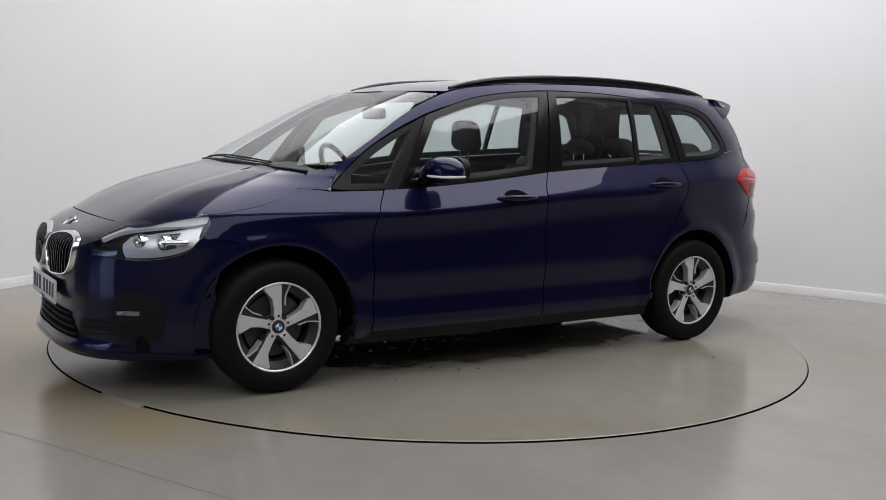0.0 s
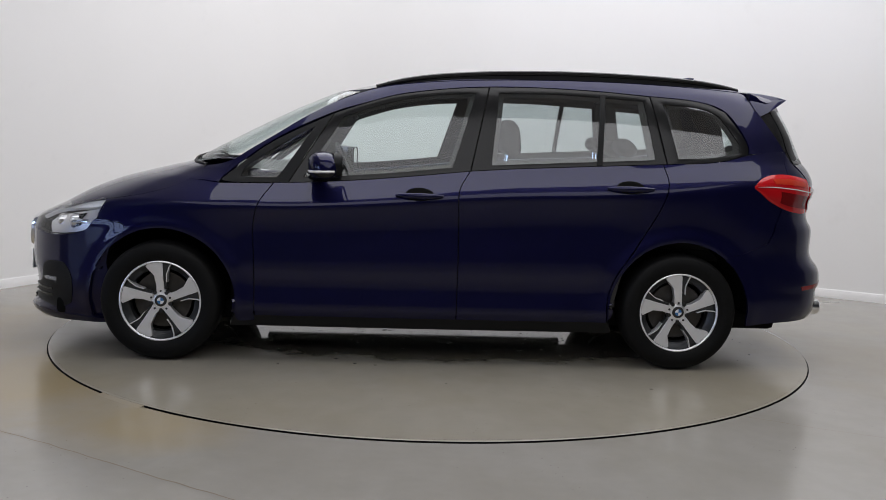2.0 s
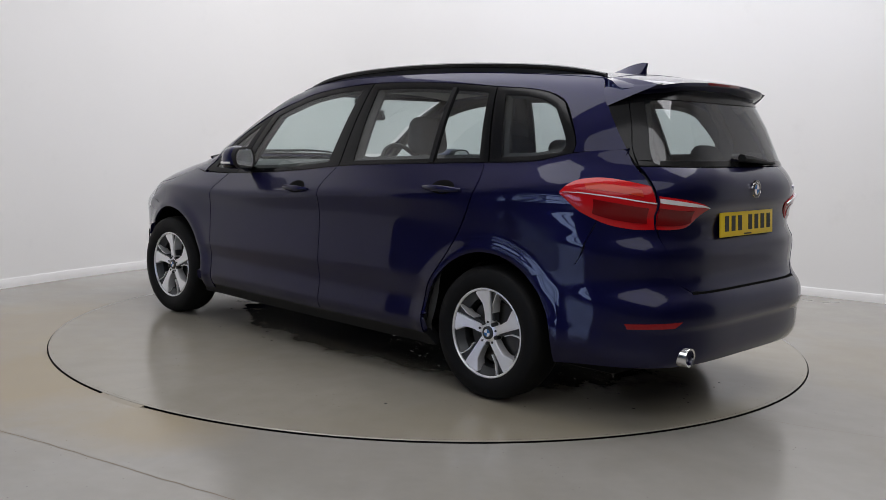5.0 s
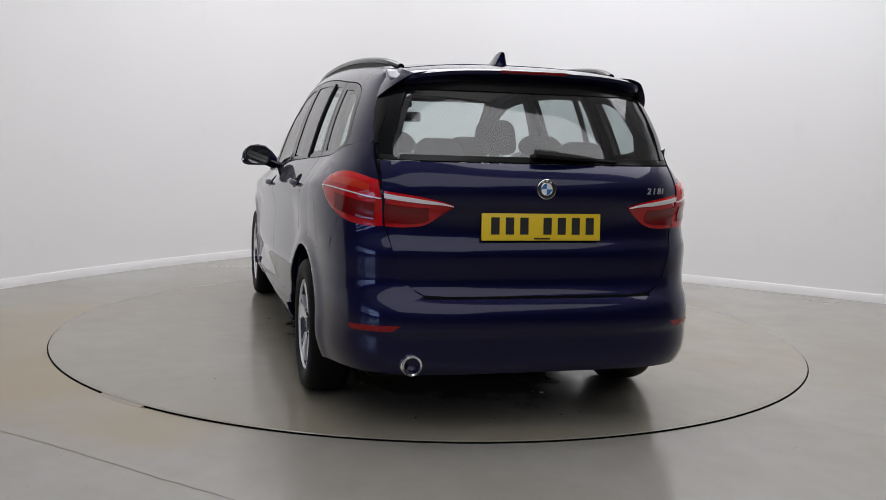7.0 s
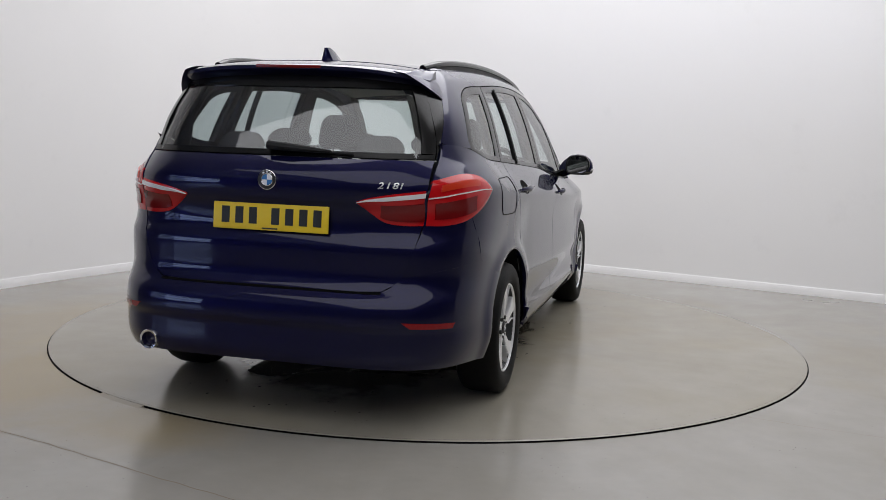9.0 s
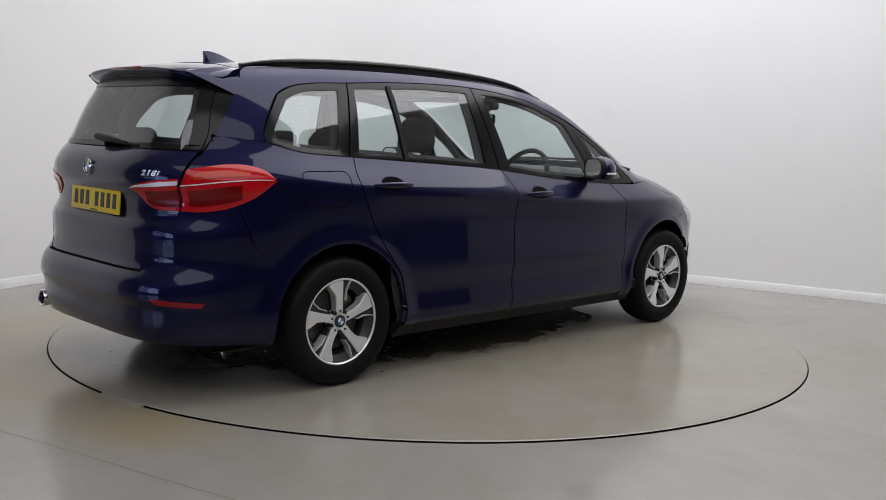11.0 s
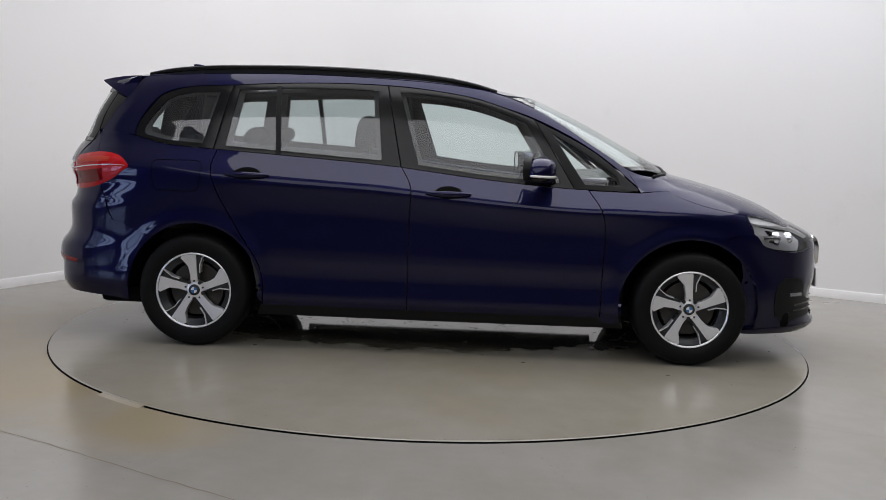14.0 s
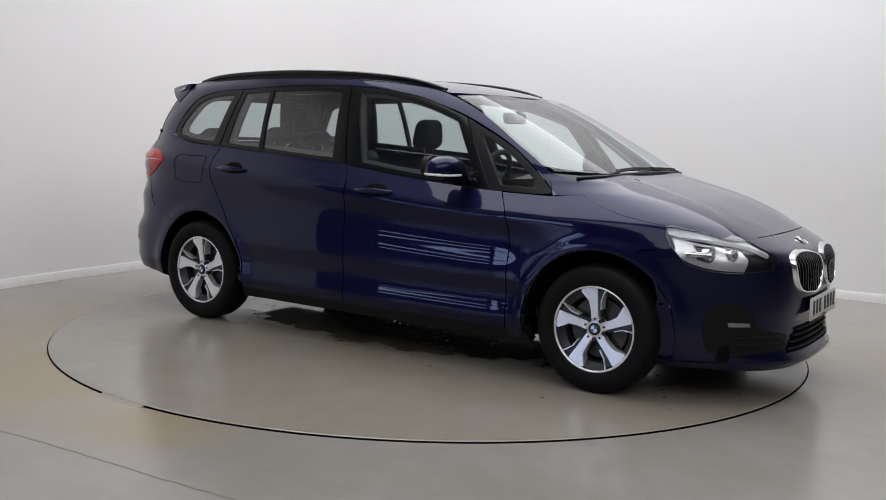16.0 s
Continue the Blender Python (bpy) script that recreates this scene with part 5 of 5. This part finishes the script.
def rear_details():
    # dark border of the rear window
    yw = curve([(1.14, 0.655), (1.22, 0.645), (1.33, 0.610), (1.42, 0.570), (1.475, 0.525)])
    def rows(zs, k0, k1, nm):
        g = np.array([[(yw(z) * k, z) for k in np.linspace(k0, k1, 14)] for z in zs])
        v, f = shell(g, on_rear, 0.001, 0.006)
        mesh_ob(nm, v, f, BLACKGLOSS, car, "black ceramic border of the rear window")
    rows(np.linspace(1.428, 1.482, 4), -1, 1, "window_border")
    rows(np.linspace(1.137, 1.160, 3), -1, 1, "window_border")
    rows(np.linspace(1.160, 1.428, 8), 0.93, 1.0, "window_border")
    rows(np.linspace(1.160, 1.428, 8), -1.0, -0.93, "window_border")
    # wiper
    p = [Vector(on_rear((y, z))) + Vector((-o, 0, 0)) for y, z, o in ((0.03, 1.178, 0.03), (-0.05, 1.172, 0.032), (-0.16, 1.164, 0.024), (-0.25, 1.158, 0.016))]
    v, f = tube(p, [0.022, 0.022, 0.015, 0.008], 8, 0.8)
    mesh_ob("rear_wiper", v, f, BLACKTRIM, car, "black rear wiper arm")
    p = [Vector(on_rear((y, z))) + Vector((-0.008, 0, 0)) for y, z in ((0.02, 1.163), (-0.17, 1.156), (-0.345, 1.150))]
    v, f = tube(p, 0.006, 6)
    mesh_ob("wiper_blade", v, f, BLACKTRIM, car)
    # shark fin
    verts, faces = [], []
    for x, h, wd, back in ((-1.42, 0.0, 0.004, 0.0), (-1.46, 0.012, 0.018, 0.004), (-1.50, 0.028, 0.027, 0.008), (-1.535, 0.044, 0.032, 0.012), (-1.57, 0.056, 0.033, 0.018), (-1.60, 0.063, 0.032, 0.024), (-1.625, 0.062, 0.030, 0.026), (-1.635, 0.030, 0.028, 0.008), (-1.645, 0.0, 0.026, 0.0)):
        z = zroof(x, 0) - 0.004
        verts += [(x, wd, z), (x - back, wd * 0.16 + 0.002, z + h), (x - back, -wd * 0.16 - 0.002, z + h), (x, -wd, z)]
    for i in range(8):
        for k in range(3):
            faces.append((i * 4 + k, i * 4 + k + 1, i * 4 + 5 + k, i * 4 + 4 + k))
    faces += [(0, 3, 2, 1), (32, 33, 34, 35)]
    mesh_ob("aerial", verts, [f[::-1] for f in faces], PAINT, car, "shark-fin roof aerial")
    bm = box_bm(0.012, 0.30, 0.014, (-2.074, 0, 1.512), 0.004)
    part("brake_light", bm, REDDARK, car, "slim red high brake light in the spoiler")
    badge(Vector(on_rear((0, 1.035))) + Vector((-0.004, 0, 0)), Vector((-1, 0, 0.03)), 0.041)
    # model lettering
    txt = bpy.data.curves.new("letters", "FONT")
    txt.body, txt.size, txt.extrude, txt.shear, txt.offset = "218i", 0.036, 0.003, 0.22, 0.0003
    txt.space_character = 1.25
    tmp = new("letters", txt)
    me = bpy.data.meshes.new_from_object(tmp.evaluated_get(bpy.context.evaluated_depsgraph_get()))
    bpy.data.objects.remove(tmp)
    me.materials.clear()
    me.materials.append(SILVER)
    for q in me.vertices:
        y, z = -0.470 - q.co.x * 1.25, 1.018 + q.co.y
        q.co = (xsurf(y, z, -1) - q.co.z - 0.001, y, z)
    lt = new("model_lettering", me)
    lt.parent = car
    lt["label"] = "raised silver model lettering"
    plate(Vector((-2.237, 0.0, 0.876)), -1, YELLOW)
    # exhaust tip
    v, f = lathe([(0.044, -2.10), (0.044, -2.285), (0.041, -2.290), (0.033, -2.287), (0.032, -2.20), (0.0, -2.18)], 32, "x")
    mesh_ob("exhaust_tip", [(x, y + 0.548, z + 0.318) for x, y, z in v], f, CHROME, car, "round chrome exhaust tip")
    # gutter of the tailgate towards the bumper
    p = [Vector(on_rear((y, 0.586))) + Vector((0.004, 0, 0)) for y in np.linspace(-0.5, 0.5, 15)]
    v, f = tube(p, 0.009, 6)
    mesh_ob("bumper_seam", v, f, PIT, car)


def door_handles():
    for x0, x1, z in ((0.160, -0.088, 0.918), (-0.962, -1.212, 0.985)):
        xm = (x0 + x1) / 2
        for s in (1, -1):
            def at(x, zz, o):
                y = ysurf(x, zz) + o
                return (x, y * s, zz)
            # flat black disc behind the grip: shade of the cup put into colour
            n = 24
            ring = [(xm + 0.075 * math.cos(a), z + 0.004 + 0.034 * math.sin(a)) for a in np.linspace(0, 2 * math.pi, n, endpoint=False)]
            v = [at(px, pz, 0.0015) for px, pz in ring] + [at(xm, z + 0.004, 0.001)]
            f = [(i, (i + 1) % n, n) if s < 0 else ((i + 1) % n, i, n) for i in range(n)]
            cup = mesh_ob("handle_cup_shade", v, f, PIT, car)
            xs = np.linspace(x0, x1, 13)
            pts, rad = [], []
            for i, x in enumerate(xs):
                k = abs(i - 6) / 6
                pts.append(Vector(at(x, z - 0.002, 0.006 + 0.022 * (1 - k ** 3))))
                rad.append(0.006 + 0.008 * (1 - k ** 2))
            v, f = tube(pts, rad, 10, 1.15)
            mesh_ob("door_handle", v, f, PAINT, car, "body-coloured door handle")


def mirrors():
    for s in (1, -1):
        m = empty("door_mirror")
        m.parent = car
        # rounded shell: sections across the car
        verts, faces = [], []
        secs = [(y, rx * 0.74, rz * 0.95, cx + 0.010, cz - 0.020) for y, rx, rz, cx, cz in ((0.80, 0.030, 0.035, 0.575, 1.035), (0.835, 0.058, 0.058, 0.560, 1.055), (0.88, 0.098, 0.066, 0.535, 1.082), (0.93, 0.108, 0.071, 0.525, 1.086), (0.98, 0.104, 0.066, 0.515, 1.082), (1.010, 0.086, 0.053, 0.505, 1.074), (1.028, 0.050, 0.034, 0.497, 1.066), (1.033, 0.012, 0.010, 0.495, 1.064))]
        n = 20
        for y, rx, rz, cx, cz in secs:
            for k in range(n):
                a = 2 * math.pi * k / n
                ca, sa = math.cos(a), math.sin(a)
                px = cx + rx * math.copysign(abs(ca) ** 0.8, ca) * (1.05 if ca > 0 else 0.80)
                verts.append((px, y * s, cz + rz * math.copysign(abs(sa) ** 0.75, sa)))
        for j in range(len(secs) - 1):
            for k in range(n):
                l = (k + 1) % n
                q = (j * n + k, j * n + l, (j + 1) * n + l, (j + 1) * n + k)
                faces.append(q if s < 0 else q[::-1])
        faces.append(tuple((len(secs) - 1) * n + k for k in range(n))[::s])
        mesh_ob("mirror_shell", verts, faces, PAINT, m, "", 60)
        # dark lower half, foot, indicator line and glass
        lo = [(x + 0.002 * (1 if x > 0.5 else -1), y, min(z, 1.026) - 0.004) for x, y, z in verts]
        mesh_ob("mirror_base", lo, faces, BLACKGLOSS, m, "black lower mirror shell", 60)
        v, f = tube([(0.60, s * 0.76, 0.985), (0.585, s * 0.80, 1.00), (0.555, s * 0.86, 1.025), (0.54, s * 0.90, 1.035)], [0.04, 0.036, 0.034, 0.03], 10, 0.55)
        mesh_ob("mirror_foot", v, f, BLACKGLOSS, m)
        v, f = tube([(0.614, s * 0.90, 1.032), (0.612, s * 0.95, 1.030), (0.594, s * 0.992, 1.030), (0.560, s * 1.024, 1.031), (0.50, s * 1.032, 1.033), (0.476, s * 1.024, 1.034)], 0.0075, 8)
        mesh_ob("mirror_indicator", v, f, WHITELENS, m, "slim white indicator strip")
        rim = catmull([(0.862, 1.06), (0.865, 1.105), (0.885, 1.134), (0.94, 1.144), (0.99, 1.134), (1.012, 1.098), (1.006, 1.060), (0.985, 1.034), (0.93, 1.026), (0.875, 1.034), (0.862, 1.06)], 40)[:-1]
        mid = np.array((0.935, 1.085))
        v, f, n2 = [], [], len(rim)
        for x, k in ((0.490, 1.06), (0.450, 1.06), (0.447, 1.03), (0.449, 0.93), (0.456, 0.92)):
            for y, z in mid + (rim - mid) * k:
                v.append((x - 0.16 * (y - 0.935), s * y, z - 0.020))
        for a in range(4):
            for i in range(n2):
                q = (a * n2 + i, a * n2 + (i + 1) % n2, (a + 1) * n2 + (i + 1) % n2, (a + 1) * n2 + i)
                f.append(q if s > 0 else q[::-1])
        mesh_ob("mirror_bezel", v, f, BLACKTRIM, m, "black bezel round the mirror glass")
        v = [(0.452 - 0.16 * (y - 0.935), s * y, z - 0.020) for y, z in mid + (rim - mid) * 0.94] + [(0.452, s * 0.935, 1.065)]
        mesh_ob("mirror_glass", v, [((i + 1) % n2, i, n2) if s < 0 else (i, (i + 1) % n2, n2) for i in range(n2)], MIRROR, m, "mirror glass")


def fuel_flap():
    q = [(-1.600, 0.885), (-1.375, 0.885), (-1.365, 1.045), (-1.612, 1.045)]
    border = catmull([q[0], (-1.49, 0.880), q[1], (-1.362, 0.90), (-1.352, 1.03), q[2], (-1.49, 1.049), q[3], (-1.628, 1.03), (-1.615, 0.90), q[0]], 60)
    pts = [(x, -ysurf(x, z) - 0.0005, z) for x, z in border]
    v, f = tube(pts, 0.0022, 5)
    mesh_ob("fuel_flap", v, f, PIT, car, "shut line of the square fuel flap")


def wipers():
    base = [(1.178, -0.687, 1.040), (1.264, -0.55, 1.050), (1.298, -0.24, 1.060), (1.302, 0.0, 1.062), (1.298, 0.24, 1.060), (1.264, 0.55, 1.050), (1.178, 0.687, 1.040)]
    v, f = tube(catmull(base, 40), 0.008, 8)
    mesh_ob("cowl", v, f, BLACKTRIM, car, "black cowl strip under the windscreen")
    for pts in ([(1.262, 0.54, 1.058), (1.282, 0.42, 1.080), (1.292, 0.20, 1.088), (1.285, 0.02, 1.092)], [(1.262, -0.55, 1.058), (1.272, -0.40, 1.084), (1.280, -0.20, 1.094), (1.280, 0.02, 1.090)]):
        pts = [(x, y, z - 0.012) for x, y, z in pts]
        v, f = tube(catmull(pts, 12), 0.0065, 8, 0.8)
        mesh_ob("wiper_arm", v, f, BLACKTRIM, car, "black windscreen wiper")
        p2 = [(x - 0.02, y + 0.03, z + 0.008) for x, y, z in pts[1:]]
        v, f = tube(catmull(p2, 10), 0.0045, 6)
        mesh_ob("wiper_blade", v, f, BLACKTRIM, car)


def seat(x, y, back_top, headrest, wide=0.5, recline=14, hr_w=0.22, hr_h=0.19, base=0.60):
    s = empty("seat")
    s.parent = car
    bm = box_bm(0.50, wide, 0.16, (x + 0.28, y, base - 0.02), 0.05, 3)
    part("cushion", bm, FABRIC, s)
    h = back_top - base
    bm = box_bm(0.13, wide, h, (0, 0, h / 2), 0.05, 3)
    for v in bm.verts:
        k = max(0, v.co.z / h)
        v.co.y *= 1 - 0.22 * k ** 2
    m = Matrix.Translation((x + math.tan(radians(recline)) * h, y, base)) @ Matrix.Rotation(radians(-recline), 4, "Y")
    bmesh.ops.transform(bm, matrix=m, verts=bm.verts)
    part("backrest", bm, FABRIC, s)
    if headrest:
        bm = box_bm(0.125, hr_w, hr_h, (0, 0, headrest), 0.055, 5)
        for v in bm.verts:
            k = (v.co.z - headrest) / hr_h + 0.5
            v.co.y *= 1.04 - 0.20 * max(0, k) ** 2
            v.co.x += 0.035 * (k - 0.5)
            v.co.x *= 1.0 - 0.25 * max(0, k - 0.4)
        bmesh.ops.transform(bm, matrix=Matrix.Translation((x, y, back_top)) @ Matrix.Rotation(radians(-5), 4, "Y"), verts=bm.verts)
        part("headrest", bm, FABRIC, s)
        for dy in (-0.05, 0.05):
            v, f = tube([(x, y + dy, back_top - 0.05), (x - 0.005, y + dy, back_top + headrest)], 0.006, 6)
            mesh_ob("headrest_post", v, f, CHROME, s)
    return s


def interior():
    for y in (0.37, -0.37):
        seat(-0.47, y, 1.085, 0.145, 0.50, 16, 0.25, 0.20)
    for y in (0.40, -0.40):
        seat(-1.14, y, 1.11, 0.085, 0.46, 14, 0.24, 0.10, 0.62)
    seat(-1.16, 0.0, 1.10, 0.08, 0.30, 14, 0.22, 0.10, 0.62)
    for y in (0.34, -0.34):
        seat(-1.82, y, 1.10, 0.07, 0.44, 12, 0.22, 0.11, 0.66)
    # dashboard
    verts, faces = [], []
    prof = [(0.62, 0.62), (0.60, 0.86), (0.66, 0.975), (0.78, 1.015), (1.00, 1.030), (1.16, 1.030), (1.16, 0.62)]
    ys = np.linspace(-0.70, 0.70, 15)
    for y in ys:
        hump = 0.035 * math.exp(-((y + 0.37) / 0.16) ** 2)
        verts += [(x, y * (1 - 0.1 * (x > 0.9)), z + (hump if z > 0.9 and x < 0.9 else 0)) for x, z in prof]
    m = len(prof)
    for i in range(len(ys) - 1):
        for k in range(m):
            l = (k + 1) % m
            faces.append((i * m + k, i * m + l, (i + 1) * m + l, (i + 1) * m + k))
    mesh_ob("dashboard", verts, faces, CABIN, car, "dark grey dashboard", 50)
    # steering wheel, on the right of the car
    rot = Matrix.Translation((0.46, -0.37, 0.985)) @ Matrix.Rotation(radians(-62), 4, "Y")
    ring = [tuple(rot @ Vector((0.185 * math.cos(a), 0.185 * math.sin(a), 0))) for a in np.linspace(0, 2 * math.pi, 37)]
    v, f = tube(ring, 0.016, 8)
    sw = mesh_ob("steering_wheel", v, f, BLACKTRIM, car, "black three-spoke steering wheel")
    bm = box_bm(0.13, 0.14, 0.05, (0, 0, -0.02), 0.02)
    bmesh.ops.transform(bm, matrix=rot, verts=bm.verts)
    part("wheel_hub", bm, BLACKTRIM, sw)
    for a in (0, 90, -90):
        bm = box_bm(0.15, 0.04, 0.015, (-0.10, 0, -0.01), 0.005)
        bmesh.ops.transform(bm, matrix=rot @ Matrix.Rotation(radians(a), 4, "Z"), verts=bm.verts)
        part("wheel_spoke", bm, BLACKTRIM, sw)
    # mirror inside
    bm = box_bm(0.035, 0.235, 0.066, (0.42, -0.02, 1.345), 0.015, 3)
    im = part("inside_mirror", bm, BLACKTRIM, car, "black inside mirror")
    bm = box_bm(0.004, 0.215, 0.05, (0.401, -0.02, 1.345), 0.0)
    part("mirror_glass", bm, MIRROR, im)
    v, f = tube([(0.43, -0.02, 1.37), (0.50, -0.02, 1.42), (0.52, -0.02, 1.44)], 0.014, 8)
    mesh_ob("mirror_stem", v, f, BLACKTRIM, im)
    part("sensor_box", box_bm(0.09, 0.13, 0.05, (0.48, -0.02, 1.43), 0.02, 3), BLACKTRIM, car)
    # headlining, cargo floor, pillars inside
    xs = np.linspace(0.26, -1.86, 24)
    g = np.array([[(x, (ysurf(x, edge_z(x)) - 0.03) * k) for k in np.linspace(-1, 1, 13)] for x in xs])
    v, f = shell(g, lambda p: (p[0], p[1], zroof(p[0], p[1]) - 0.035), 0, 0.0)
    mesh_ob("headlining", v, f, LINING, car, "pale cloth headlining")
    part("cargo_floor", box_bm(0.8, 1.2, 0.05, (-1.75, 0, 0.66), 0.01), CABIN, car)
    part("cabin_floor", box_bm(2.2, 1.4, 0.04, (-0.1, 0, 0.33), 0.01), CABIN, car)
    for s in (1, -1):
        for pts, wd in (([(-0.28, 1.05), (-0.35, 1.49)], 0.075), ([(-1.27, 1.10), (-1.20, 1.48)], 0.06), ([(1.0, 1.0), (0.60, 1.30), (0.30, 1.45)], 0.04), ([(-1.72, 1.14), (-1.76, 1.25), (-1.70, 1.45)], 0.07)):
            pl = [(x, s * (ysurf(x, z) - 0.055), z) for x, z in catmull(pts, 8)]
            v, f = tube(pl, wd * 0.6, 8, 0.6)
            mesh_ob("pillar_trim", v, f, CABIN, car)
        g = coons([(0.95, 0.60), (-0.3, 0.60), (-0.88, 0.62), (-1.05, 0.74), (-1.4, 0.76), (-1.85, 0.76)], [(0.95, 0.94), (0.14, 0.985), (-0.24, 1.03), (-1.29, 1.09), (-1.75, 1.15)], [(0.95, 0.60), (0.95, 0.94)], [(-1.85, 0.76), (-1.75, 1.15)], 28, 6)
        v, f = shell(g, on_side, -0.06, 0.03)
        if s < 0:
            v, f = mirrored(v, f)
        mesh_ob("side_lining", v, f, CABIN, car)


headlamps()
grille()
fog_recess()
tail_lamps()
rear_details()
door_handles()
mirrors()
fuel_flap()
wipers()
interior()


def motions():
    rows, turn = [], []
    for t, a in TURN:
        c, s = math.cos(radians(a)), math.sin(radians(a))
        ox, oy = CAR_OFF
        rows.append((t, pose(c * ox - s * oy, s * ox + c * oy, 0, 0, 0, a)))
        turn.append((t, pose(0, 0, 0, 0, 0, a)))
    walk(car, rows)
    walk(platform, turn)


motions()
